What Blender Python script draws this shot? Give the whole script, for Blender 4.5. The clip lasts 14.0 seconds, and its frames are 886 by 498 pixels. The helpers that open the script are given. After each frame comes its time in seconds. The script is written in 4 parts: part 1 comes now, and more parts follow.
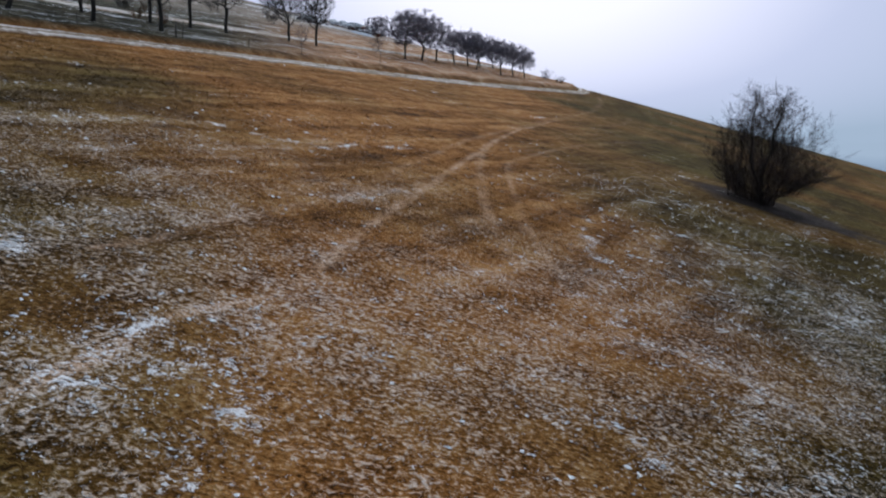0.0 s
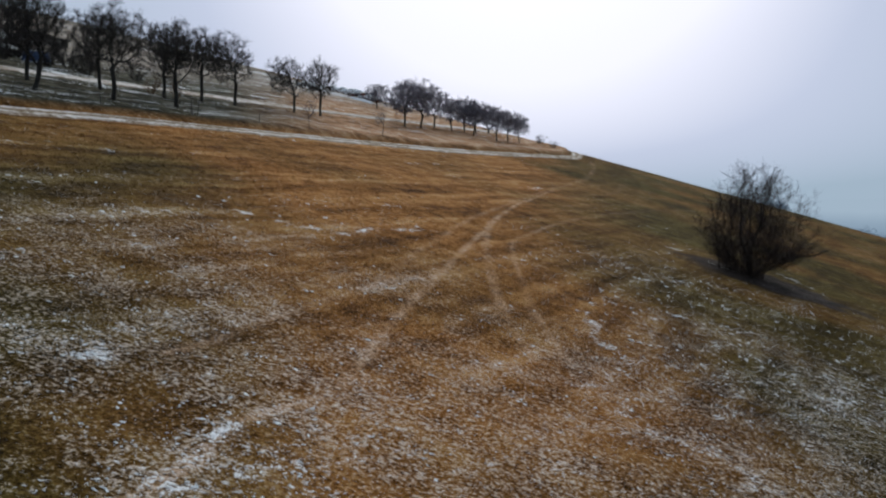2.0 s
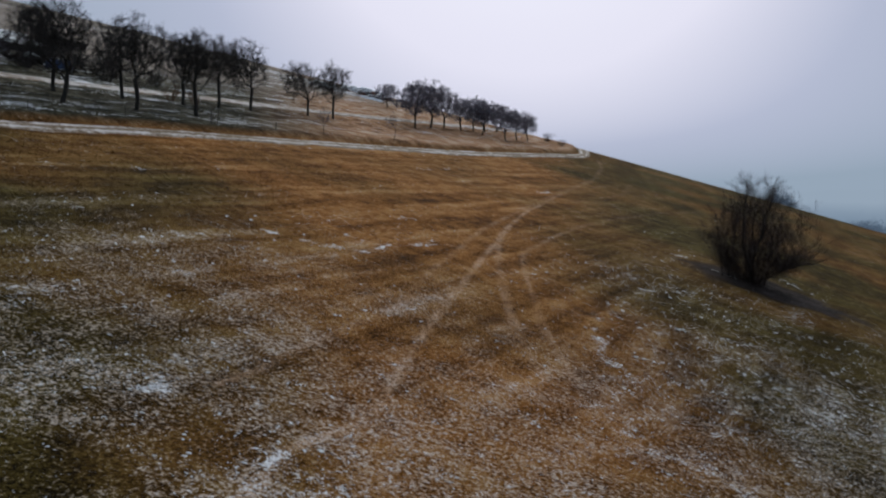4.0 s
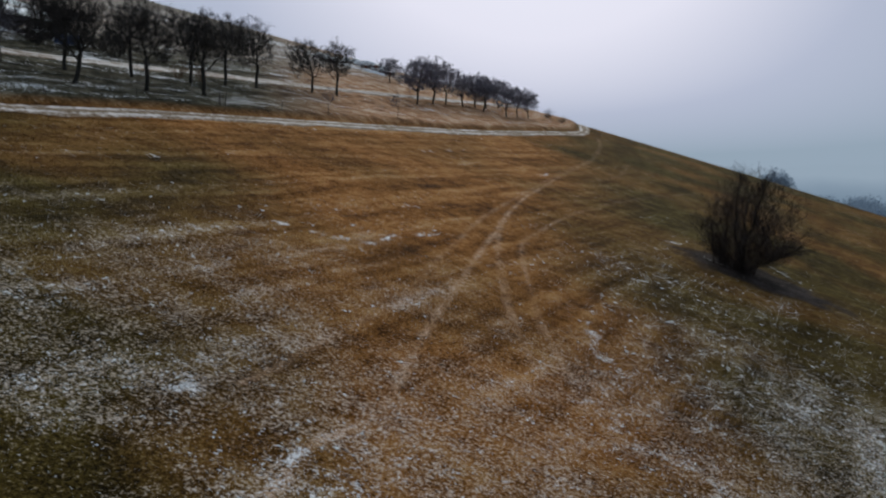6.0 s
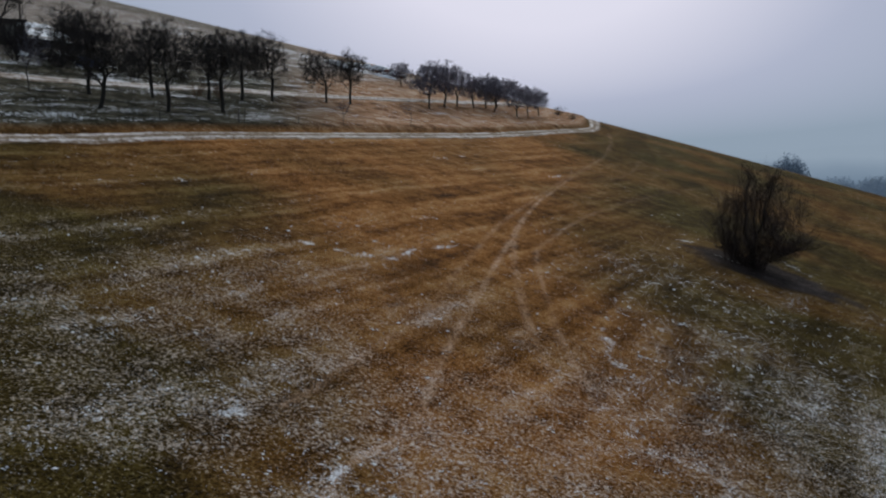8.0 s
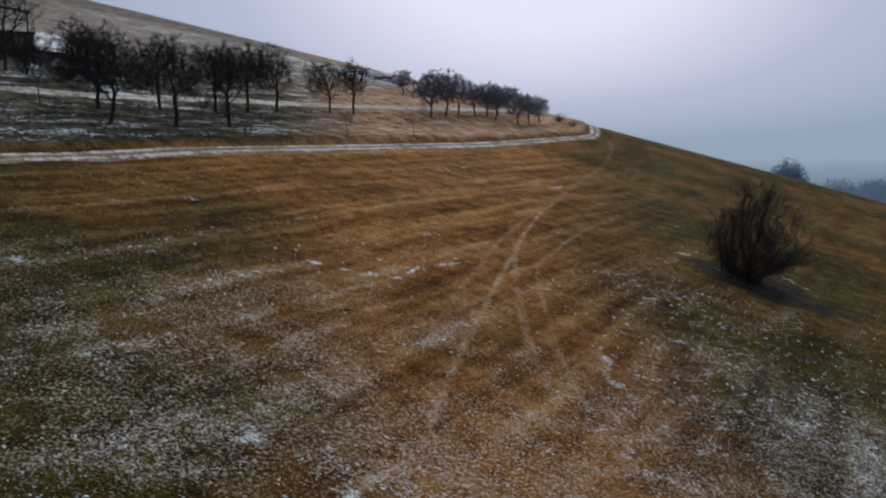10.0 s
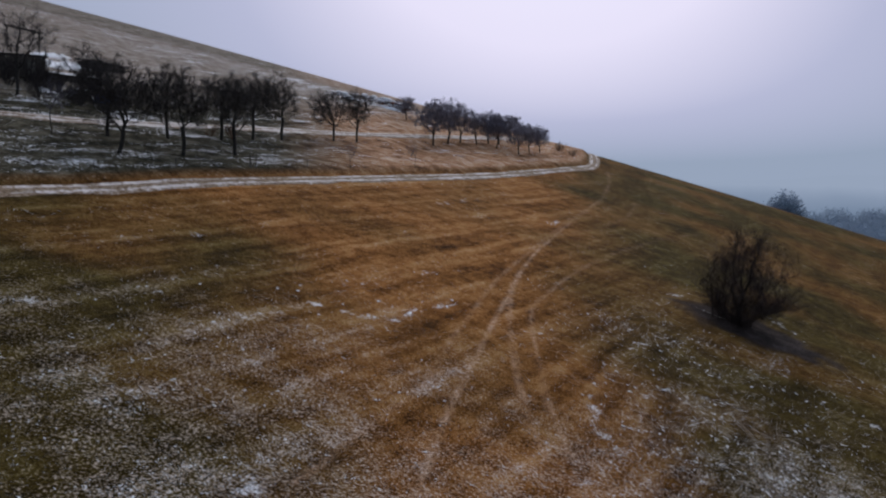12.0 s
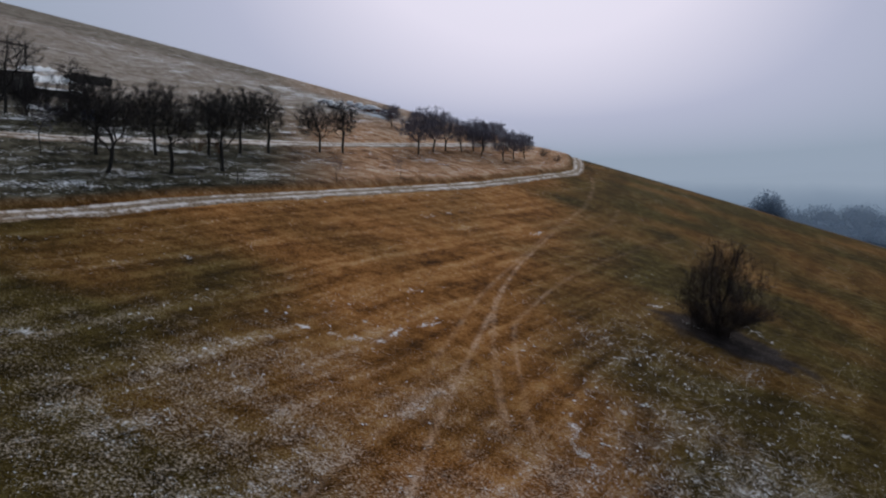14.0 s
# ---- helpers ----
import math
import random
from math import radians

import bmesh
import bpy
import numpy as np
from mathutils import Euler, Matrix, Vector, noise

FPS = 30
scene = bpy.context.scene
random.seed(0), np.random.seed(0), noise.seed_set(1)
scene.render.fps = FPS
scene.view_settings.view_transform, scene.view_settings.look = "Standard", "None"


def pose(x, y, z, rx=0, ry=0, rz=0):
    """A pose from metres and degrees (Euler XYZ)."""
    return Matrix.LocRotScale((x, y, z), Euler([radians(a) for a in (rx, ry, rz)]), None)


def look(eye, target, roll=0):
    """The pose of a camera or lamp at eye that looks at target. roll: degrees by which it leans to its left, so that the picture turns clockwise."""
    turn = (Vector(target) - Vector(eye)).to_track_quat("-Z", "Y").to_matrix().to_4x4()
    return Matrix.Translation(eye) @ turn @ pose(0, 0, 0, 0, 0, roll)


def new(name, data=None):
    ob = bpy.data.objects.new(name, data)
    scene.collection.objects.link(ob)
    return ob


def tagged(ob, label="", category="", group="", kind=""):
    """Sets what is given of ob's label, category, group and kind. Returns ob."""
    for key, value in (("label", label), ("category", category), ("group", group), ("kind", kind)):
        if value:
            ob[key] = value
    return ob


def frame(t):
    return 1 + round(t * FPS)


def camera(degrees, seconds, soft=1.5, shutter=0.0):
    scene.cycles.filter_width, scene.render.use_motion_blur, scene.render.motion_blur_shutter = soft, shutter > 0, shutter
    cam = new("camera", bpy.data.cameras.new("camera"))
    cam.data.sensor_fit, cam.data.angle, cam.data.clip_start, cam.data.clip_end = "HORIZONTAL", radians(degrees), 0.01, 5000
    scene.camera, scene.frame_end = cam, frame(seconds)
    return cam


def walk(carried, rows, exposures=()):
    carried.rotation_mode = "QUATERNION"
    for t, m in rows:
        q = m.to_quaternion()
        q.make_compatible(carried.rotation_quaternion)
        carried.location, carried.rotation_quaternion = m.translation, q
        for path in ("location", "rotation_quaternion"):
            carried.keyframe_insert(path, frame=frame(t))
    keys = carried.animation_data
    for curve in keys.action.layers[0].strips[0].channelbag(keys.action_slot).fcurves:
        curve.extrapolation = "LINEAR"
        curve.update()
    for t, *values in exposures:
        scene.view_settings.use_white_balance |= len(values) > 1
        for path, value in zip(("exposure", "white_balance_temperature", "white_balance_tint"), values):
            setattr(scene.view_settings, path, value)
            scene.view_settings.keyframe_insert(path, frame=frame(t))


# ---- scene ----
cam = camera(54.74, 14.0, soft=2.2)
PATH = [
    (0, (0.000, 0.000, 0.000), (0.000, 19.921, -1.778), 0.00),
    (0.5, (-0.450, -0.957, 0.516), (-0.817, 19.007, -0.627), 0.73),
    (1, (-0.681, -1.690, 0.927), (-0.591, 18.294, 0.148), 1.15),
    (1.5, (-0.960, -2.390, 1.423), (-0.666, 17.601, 0.918), 0.94),
    (2, (-1.182, -3.008, 1.820), (-0.971, 16.983, 1.277), 0.19),
    (2.5, (-1.385, -3.603, 2.286), (-1.210, 16.383, 1.540), 0.40),
    (3, (-1.497, -4.401, 2.864), (-1.215, 15.583, 2.124), 0.80),
    (3.5, (-1.590, -5.075, 3.294), (-1.483, 14.908, 2.482), 0.53),
    (3.7, (-1.660, -5.347, 3.457), (-1.600, 14.636, 2.648), 0.22),
    (5.8, (-2.126, -7.864, 5.113), (-1.963, 12.082, 3.646), 1.51),
    (6, (-2.106, -8.128, 5.467), (-1.977, 11.807, 3.862), 1.37),
    (6.5, (-2.171, -8.957, 5.689), (-1.783, 11.036, 5.339), -0.39),
    (7, (-2.403, -9.277, 5.848), (-2.541, 10.701, 4.920), -1.21),
    (7.2, (-2.365, -9.490, 6.117), (-2.663, 10.473, 4.945), -0.76),
    (9.3, (-2.456, -11.621, 7.968), (-2.504, 8.283, 6.011), -0.43),
    (9.5, (-2.614, -11.653, 8.171), (-2.704, 8.252, 6.227), -0.54),
    (10, (-2.545, -12.131, 8.523), (-2.773, 7.788, 6.747), -0.55),
    (10.5, (-2.574, -12.485, 8.998), (-2.871, 7.440, 7.294), -0.35),
    (11, (-2.507, -13.022, 9.729), (-2.600, 6.911, 8.098), 0.02),
    (11.5, (-2.402, -13.493, 10.096), (-2.463, 6.446, 8.537), -0.20),
    (12, (-2.461, -13.862, 10.832), (-2.660, 6.086, 9.403), 1.14),
    (12.5, (-2.259, -14.474, 11.248), (-2.358, 5.495, 10.143), 0.28),
    (13, (-2.302, -14.767, 11.851), (-2.259, 5.182, 10.433), -0.05),
    (13.5, (-2.177, -15.178, 12.375), (-2.129, 4.766, 10.868), 0.29),
    (14, (-2.215, -15.525, 12.760), (-2.122, 4.420, 11.282), 0.69),
]
EXPOSURE = [(0.0, 0.33, 5950, 5), (1.0, 0.30, 6100, 1), (3.0, 0.20, 6250, 1), (3.5, -0.02, 6200, 4), (6.0, -0.02, 6250, 2), (6.5, 0.0, 6300, 1), (7.0, -0.2, 6250, 4), (9.5, 0.0, 6200, 4), (11.0, 0.0, 6100, 8), (12.0, -0.02, 6100, 12), (13.0, -0.10, 6250, 10), (14.0, -0.08, 6300, 8)]
walk(cam, [(t, look(eye, target, roll)) for t, eye, target, roll in PATH], EXPOSURE)

# ---- light: a pale overcast sky, the sun veiled ahead ----
SUN_EL, SUN_AZ = 38.0, 6.0          # degrees above the horizon, degrees right of +y
world = bpy.data.worlds.new("overcast_sky")
scene.world = world
world.use_nodes = True
wt = world.node_tree
for n in list(wt.nodes):
    wt.nodes.remove(n)
w_out = wt.nodes.new("ShaderNodeOutputWorld")
w_bg = wt.nodes.new("ShaderNodeBackground")
w_sky = wt.nodes.new("ShaderNodeTexSky")
w_sky.sky_type = 'NISHITA'
w_sky.sun_disc = False
w_sky.sun_elevation = radians(SUN_EL)
w_sky.sun_rotation = radians(SUN_AZ)
w_sky.air_density = 1.2
w_sky.dust_density = 4.0
w_sky.ozone_density = 1.5
w_grey = wt.nodes.new("ShaderNodeRGBToBW")          # cloud takes the colour out of the sky and leaves the glow
w_gain = wt.nodes.new("ShaderNodeMath")
w_gain.operation = 'MULTIPLY'
w_gain.inputs[1].default_value = 0.030
w_cloud = wt.nodes.new("ShaderNodeValToRGB")
for k, (p, c) in enumerate([(0.20, (0.32, 0.375, 0.465)), (0.35, (0.49, 0.50, 0.635)), (0.46, (0.83, 0.775, 0.895)), (0.85, (1.08, 1.02, 1.10))]):
    el = w_cloud.color_ramp.elements[k] if k < 2 else w_cloud.color_ramp.elements.new(p)
    el.position, el.color = p, (*c, 1)
wt.links.new(w_sky.outputs[0], w_grey.inputs[0])
wt.links.new(w_grey.outputs[0], w_gain.inputs[0])
wt.links.new(w_gain.outputs[0], w_cloud.inputs[0])
wt.links.new(w_cloud.outputs[0], w_bg.inputs[0])
w_bg.inputs[1].default_value = 1.0
wt.links.new(w_bg.outputs[0], w_out.inputs[0])

sun_data = bpy.data.lights.new("sun", 'SUN')
sun_data.energy = 1.85
sun_data.angle = radians(40)
sun_data.color = (1.0, 0.93, 0.86)
sun = new("sun", sun_data)
sun_dir = Vector((math.sin(radians(SUN_AZ)) * math.cos(radians(SUN_EL)), math.cos(radians(SUN_AZ)) * math.cos(radians(SUN_EL)), math.sin(radians(SUN_EL))))
sun.matrix_basis = look(sun_dir * 200, (0, 0, 0))

# ---- the lie of the land ----
def softplus(v):
    return np.where(v > 30, v, np.log1p(np.exp(np.minimum(v, 30))))


def hill(x, y):
    """Height of the hillside: it falls to the right, climbs ahead and rolls over beyond the orchard."""
    u, v = np.asarray(x, float) / 100, np.asarray(y, float) / 100
    z = -7.783 - 25.704 * u + 15.451 * v - 0.771 * u * u + 0.190 * u * v + 1.425 * v * v
    z = z - 22.796 * (0.2288 * softplus((v - 1.8897 + 0.0825 * u) / 0.2288)) ** 2
    z = -28 + 5 * softplus((z + 28) / 5)
    return 110 - 12 * softplus((110 - z) / 12)


ROAD = [(-46, 36), (-40.5, 45.5), (-36.9, 52.1), (-32.2, 61), (-27, 72.5), (-17.9, 88.7), (-4.6, 111.9), (4.1, 127.1), (18.7, 155.7), (27.6, 174), (31.4, 193), (34, 212), (38, 235)]
UPPER = [(-66, 60), (-57, 70), (-50, 78.1), (-43.1, 87.6), (-32.8, 106.8), (-21.4, 125.3), (-15.1, 136.3), (-6.5, 151.7), (6.1, 174.8), (14, 192), (22, 212)]
TRACK_MAIN = [(-8.2, 12), (-6.6, 16), (-6.2, 18.8), (-4.3, 22.0), (-3.6, 25.6), (-3.0, 30), (-2.0, 36.5), (-0.6, 43.8), (0.8, 51.6), (2.5, 60.2), (4.1, 69), (6.7, 80), (11.6, 97), (17.7, 117), (23.3, 134.4), (28.2, 155), (31, 172)]
TRACK_SIDE = [(-9, 22), (-6.6, 29), (-5.2, 32.9), (-3.9, 36.5), (-2.8, 43), (-1.2, 51.3), (1.6, 64.2), (4.6, 75), (9.6, 92), (14.4, 108)]
TRACK_A = [(2.9, 31), (2.3, 35.3), (2.1, 40.4), (2.1, 49.3), (2.8, 60.3), (4.2, 69)]
TRACK_B = [(4.5, 31.5), (3.9, 36.7), (3.8, 41.4), (3.9, 47.9), (4.4, 58.3), (6.4, 64.7), (10.4, 75.8), (17.9, 92.4), (28.2, 111), (38, 126)]
TRACK_C = [(13.4, 98), (18.5, 107.5), (22.1, 114.6), (26.3, 125.2), (30.5, 140)]
# old passes of the mower, where snow has caught
PASSES = [[(-36, 36), (-29, 50.3), (-19.6, 78.7), (-7, 106)], [(-32, 38), (-22.8, 54.1), (-4.4, 88), (6, 105)], [(-19, 14), (-17.3, 17), (-15.5, 20.5), (-13.1, 25.7), (-10, 33), (-5.5, 43)], [(-12.2, 17.5), (-10.3, 21), (-8.4, 25.2), (-6.4, 30.2), (-4, 35.3), (-1, 43.5)],
          [(-21, 21.5), (-19, 24.5), (-15.4, 29.9), (-11, 37.6), (-4.5, 50.5)], [(-20, 29), (-16.7, 36.5), (-13.4, 43), (-10, 51), (-5.5, 61)], [(-8.8, 16), (-7.8, 18.4), (-5.4, 23.4)], [(-27, 29), (-23.5, 37), (-17.5, 50), (-9, 67)]]
BUSH = (27.4, 74.0)
# drifts that lie together: centre, reach, number
DRIFTS = [(-26.7, 32.9, 1.2, 70), (-22.2, 54.1, 1.3, 60), (-12.2, 45.3, 0.8, 70), (-6.7, 46.6, 0.8, 70), (-4.4, 48.6, 1.1, 50), (-3.6, 63.5, 1.6, 70), (10.7, 99.6, 1.1, 50), (0.4, 101.4, 1.3, 40), (6.5, 36.5, 0.9, 90), (24.5, 60.1, 0.6, 30),
          (-3.9, 13.3, 0.8, 150), (-4.1, 15.5, 0.8, 110), (4.2, 19.2, 0.9, 140), (4.6, 17.7, 0.5, 60), (4.7, 29.8, 0.6, 70), (6.7, 39.2, 0.8, 60), (13.4, 36.8, 0.9, 60), (7.9, 25.7, 1.0, 80), (11.7, 25.0, 0.9, 90), (-9.6, 22.3, 1.2, 90)]
SNOWFIELDS = [(-68.0, 126.0, 3.5, 2.5), (-63.0, 119.5, 3.5, 3.5), (-54.8, 96.0, 1.5, 0.8), (-52.8, 97.0, 1.2, 0.7), (-49.5, 99.5, 1.8, 0.9), (-24.5, 178.0, 5.0, 4.0), (-42.0, 92.5, 3.0, 1.6)]
DRIFT_LINES = [(24.1, 75.6, 26.4, 74.2, 0.8), (31.6, 81.5, 33.2, 80.0, 0.9), (33.2, 80.0, 34.2, 76.8, 0.8), (21.2, 78.6, 23.4, 79.8, 0.7)]
# snow that the wind left along ruts and tussock edges: half width, then the line
SEAMS = [(0.28, [(-4.9, 15.4), (-4.2, 15.3), (-3.6, 15.2), (-3.1, 14.8)]), (0.38, [(-4.0, 14.3), (-3.7, 13.3), (-3.3, 13.3)]), (0.34, [(-4.1, 12.6), (-3.8, 13.1), (-3.3, 13.5)]),
         (0.36, [(3.4, 19.2), (4.0, 18.9), (4.3, 18.3), (4.7, 17.7)]), (0.22, [(6.2, 25.9), (7.2, 25.9), (8.4, 25.3)]), (0.24, [(-7.2, 14.9), (-6.4, 15.0)]), (0.24, [(-6.7, 15.7), (-6.8, 17.1), (-6.2, 18.7)]),
         (0.34, [(4.0, 29.1), (5.2, 29.9)]), (0.45, [(7.1, 41.8), (6.3, 36.4), (7.2, 35.6)]), (0.24, [(5.3, 28.7), (5.6, 27.1)]), (0.4, [(12.7, 36.8), (14.0, 36.8)]), 
         (0.5, [(11.1, 25.1), (12.0, 24.5)]), (0.5, [(-10.6, 20.3), (-9.1, 22.7)]), (0.3, [(-14.7, 46.6), (-12.2, 45.4), (-10.4, 45.6), (-8.8, 45.4), (-6.4, 46.7), (-5.2, 49.9), (-3.3, 52.4), (-1.9, 54.6)]),
         (0.7, [(-5.0, 60.1), (-3.4, 63.7), (-1.8, 64.6)]), (0.6, [(-22.5, 53.7), (-21.8, 54.0)]), (0.8, [(-26.7, 32.2), (-25.9, 33.8)]), (0.4, [(30.8, 52.8), (31.8, 52.9)]), (0.7, [(10.6, 99.8), (11.8, 102.8)]), (0.6, [(-5.3, 92.6), (-3.5, 93.1), (0.7, 102.8)])]
GRAIN = (0.37, 0.93)               # the way the meadow was mown


def smooth_line(points, step=1.0):
    """A Catmull-Rom curve through the points."""
    p = np.array(points, float)
    p = np.vstack([2 * p[0] - p[1], p, 2 * p[-1] - p[-2]])
    out = []
    for i in range(1, len(p) - 2):
        n = max(2, int(np.linalg.norm(p[i + 1] - p[i]) / step))
        s = (np.arange(n) / n)[:, None]
        out.append(0.5 * (2 * p[i] + (p[i + 1] - p[i - 1]) * s + (2 * p[i - 1] - 5 * p[i] + 4 * p[i + 1] - p[i + 2]) * s ** 2 + (3 * p[i] - p[i - 1] - 3 * p[i + 1] + p[i + 2]) * s ** 3))
    return np.vstack(out + [p[-2:-1]])


def off_line(x, y, line):
    """Signed distance (left of the line's way is positive) from points to a polyline."""
    x, y = np.ravel(x), np.ravel(y)
    best, sign = np.full(x.shape, 1e9), np.ones(x.shape)
    for a, b in zip(line[:-1], line[1:]):
        d = b - a
        s = np.clip(((x - a[0]) * d[0] + (y - a[1]) * d[1]) / (d @ d), 0, 1)
        ex, ey = x - a[0] - s * d[0], y - a[1] - s * d[1]
        r = np.hypot(ex, ey)
        side = np.sign(d[0] * ey - d[1] * ex)
        near = r < best
        best, sign = np.where(near, r, best), np.where(near, side, sign)
    return best * sign


def lattice(x, y, size, seed):
    """Smooth value noise, 0 to 1."""
    u, v = np.asarray(x) / size, np.asarray(y) / size
    i, j = np.floor(u), np.floor(v)
    a, b = u - i, v - j
    a, b = a * a * (3 - 2 * a), b * b * (3 - 2 * b)

    def h(m, n):
        q = np.sin(m * 127.1 + n * 311.7 + seed * 74.7) * 43758.5453
        return q - np.floor(q)
    return (h(i, j) * (1 - a) + h(i + 1, j) * a) * (1 - b) + (h(i, j + 1) * (1 - a) + h(i + 1, j + 1) * a) * b


def ramp(v, lo, hi):
    s = np.clip((v - lo) / (hi - lo), 0, 1)
    return s * s * (3 - 2 * s)


ROAD_L, UPPER_L = smooth_line(ROAD, 3), smooth_line(UPPER, 4)
PASSES_L = [smooth_line(t, 6) for t in PASSES]
TRACKS_L = [smooth_line(t, 3) for t in (TRACK_MAIN, TRACK_SIDE, TRACK_A, TRACK_B, TRACK_C)]


def ground_z(x, y, road=None):
    """The hillside with the bank that was cut above the farm road."""
    if road is None:
        road = off_line(x, y, ROAD_L).reshape(np.shape(x))
    bank = 0.45 * ramp(road, 1.5, 2.6) * (1 - ramp(road, 3, 14)) - 0.12 * (1 - ramp(np.abs(road), 1.2, 2.2))
    return hill(x, y) + bank


def fields(x, y):
    """What grows and lies on the ground at points: wear, snow, orchard, hill, and greener grass that doubles as lens
    falloff.
    """
    x, y = np.ravel(x), np.ravel(y)
    road = off_line(x, y, ROAD_L)
    upper = off_line(x, y, UPPER_L)
    wear = np.zeros(x.shape)
    for line, strength in zip(TRACKS_L, (0.95, 0.45, 0.6, 0.46, 0.4)):
        d = np.abs(off_line(x, y, line))
        wear = np.maximum(wear, strength * (1 - ramp(d, 0.03, 0.31)))
    wear *= (0.35 + 0.9 * ramp(lattice(x, y, 1.3, 3), 0.1, 0.9)) * (1 - 0.5 * ramp(y, 70, 105))
    orchard = ramp(road, 1.0, 3.0)
    back = ramp(upper, 6, 30)
    crest = ramp(y - 0.10 * (x + 50), 183, 194)
    along = x * GRAIN[0] + y * GRAIN[1]
    band = lattice(road, along / 14, 2.6, 8) * 0.6 + lattice(road, along / 8, 1.1, 12) * 0.4
    patch = 0.5 * lattice(x, y, 6.5, 21) + 0.5 * lattice(x, y, 1.9, 22)
    near = 1 - ramp(y, 20, 62)
    left = ramp(-x - 0.12 * y, 0, 18) * (1 - ramp(y, 45, 80))
    right = ramp(x - 0.06 * y, 0, 9) * (1 - ramp(y, 58, 80)) * (1 - 0.9 * ramp(x - 0.25 * y, 10, 24))
    snow = 0.11 + 0.15 * near + (0.10 + 0.10 * ramp(y, 22, 38)) * right + 0.27 * (band - 0.5) + 0.22 * (patch - 0.5)
    snow = snow + 0.04 * wear * near
    passes = np.zeros(x.shape)
    for line in PASSES_L:
        passes = np.maximum(passes, 1 - ramp(np.abs(off_line(x, y, line) + 0.5 * (lattice(x, y, 3.0, 14) - 0.5)), 0.1, 0.65))
    snow = snow + 0.09 * passes * ramp(lattice(x, y, 1.8, 15), 0.2, 0.9)
    streak = lattice(road * 0.8, along / 6, 1.0, 31) * 0.5 + lattice(x * 0.6, y, 1.6, 33) * 0.35 + lattice(x, y, 5.0, 34) * 0.15
    ripe = ramp(x + 0.22 * y, -6, 14)          # the orchard's farther end keeps its rusty grass
    snow_o = 0.31 - 0.09 * ripe + 0.45 * (streak - 0.5)
    snow = snow * (1 - orchard) + snow_o * orchard
    snow_b = 0.16 + 0.35 * (streak - 0.5) + 0.26 * ramp(y + 0.3 * x, 120, 170) * (1 - crest)
    snow = snow * (1 - back) + snow_b * back
    # darker ellipse round the bush without snow, frost or grass
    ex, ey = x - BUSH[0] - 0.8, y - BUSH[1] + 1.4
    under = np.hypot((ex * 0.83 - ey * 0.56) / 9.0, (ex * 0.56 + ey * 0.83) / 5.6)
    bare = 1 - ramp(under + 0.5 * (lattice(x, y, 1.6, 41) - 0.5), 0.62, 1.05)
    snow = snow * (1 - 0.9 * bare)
    for px, py, r, n in DRIFTS:
        q = ((x - px) ** 2 + (0.8 * (y - py)) ** 2) / (r * r)
        snow = snow + 0.07 * np.exp(-q * 1.3) * ramp(0.6 * lattice(x, y, 0.75, 43) + 0.4 * lattice(x, y, 0.4, 45), 0.25, 0.75)
    drift = np.zeros(x.shape)
    for w, line in SEAMS:
        lo, hi = np.min(line, axis=0) - 2, np.max(line, axis=0) + 2
        k = np.flatnonzero((x > lo[0]) & (x < hi[0]) & (y > lo[1]) & (y < hi[1]))
        if len(k):
            d = np.abs(off_line(x[k], y[k], np.array(line, float))) + 0.55 * (lattice(x[k], y[k], 0.7, 46) - 0.5)
            drift[k] = np.maximum(drift[k], (1 - ramp(d, 0.0, w * 1.5)) * ramp(lattice(x[k], y[k], 0.9, 47), 0.2, 0.7))
    snow = snow + (0.32 + 0.16 * ramp(y, 30, 48) + 0.12 * (1 - ramp(y, 16, 20.5))) * drift
    for ax, ay, bx, by, w in DRIFT_LINES:
        d = np.abs(off_line(x, y, np.array([(ax, ay), (bx, by)], float)))
        snow = snow + 0.45 * (1 - ramp(d, 0.1, w)) * ramp(lattice(x, y, 1.0, 44), 0.15, 0.6)
    for px, py, rx, ry in SNOWFIELDS:
        snow = snow + 0.65 * np.exp(-((x - px) / rx) ** 2 - ((y - py) / ry) ** 2)
    # dark green towards both sides: greener grass plus painted lens vignette
    olive_vignette = np.clip(0.04 + 0.95 * ramp(x - 0.08 * y, -2, 13) * (1 - 0.15 * ramp(y, 60, 110)) + 0.85 * left + 0.6 * ramp(-x - 0.22 * y, -1, 2.5) * (1 - ramp(y, 19, 29)) + 0.7 * (lattice(x, y, 9, 51) - 0.5), 0, 1) * (1 - orchard)
    frost = np.clip(0.14 + 0.5 * (1 - ramp(y, 26, 66)) + 0.3 * (patch - 0.5) + 0.4 * (band - 0.5) + 0.20 * passes + 0.13 * right * ramp(y, 22, 38) - 0.08 * left, 0, 1) * (1 - bare) * (1 - 0.5 * orchard)
    frost = frost * (1 - 0.55 * ramp(lattice(x, y, 1.7, 53) * 0.6 + lattice(x, y, 4.2, 54) * 0.4, 0.55, 0.75))
    ridged = (1 - 0.85 * ramp(x - 0.08 * y, 8, 20)) * (1 - 0.6 * ramp(y, 100, 150)) * (0.35 + 0.65 * ramp(y, 16, 36)) * (1 - 0.65 * orchard)
    snow = snow - 0.3 * ramp(y + 0.4 * x, 330, 420)
    verge = (1 - ramp(np.abs(road - 2.3), 0.4, 1.1))
    snow = snow - 0.4 * verge
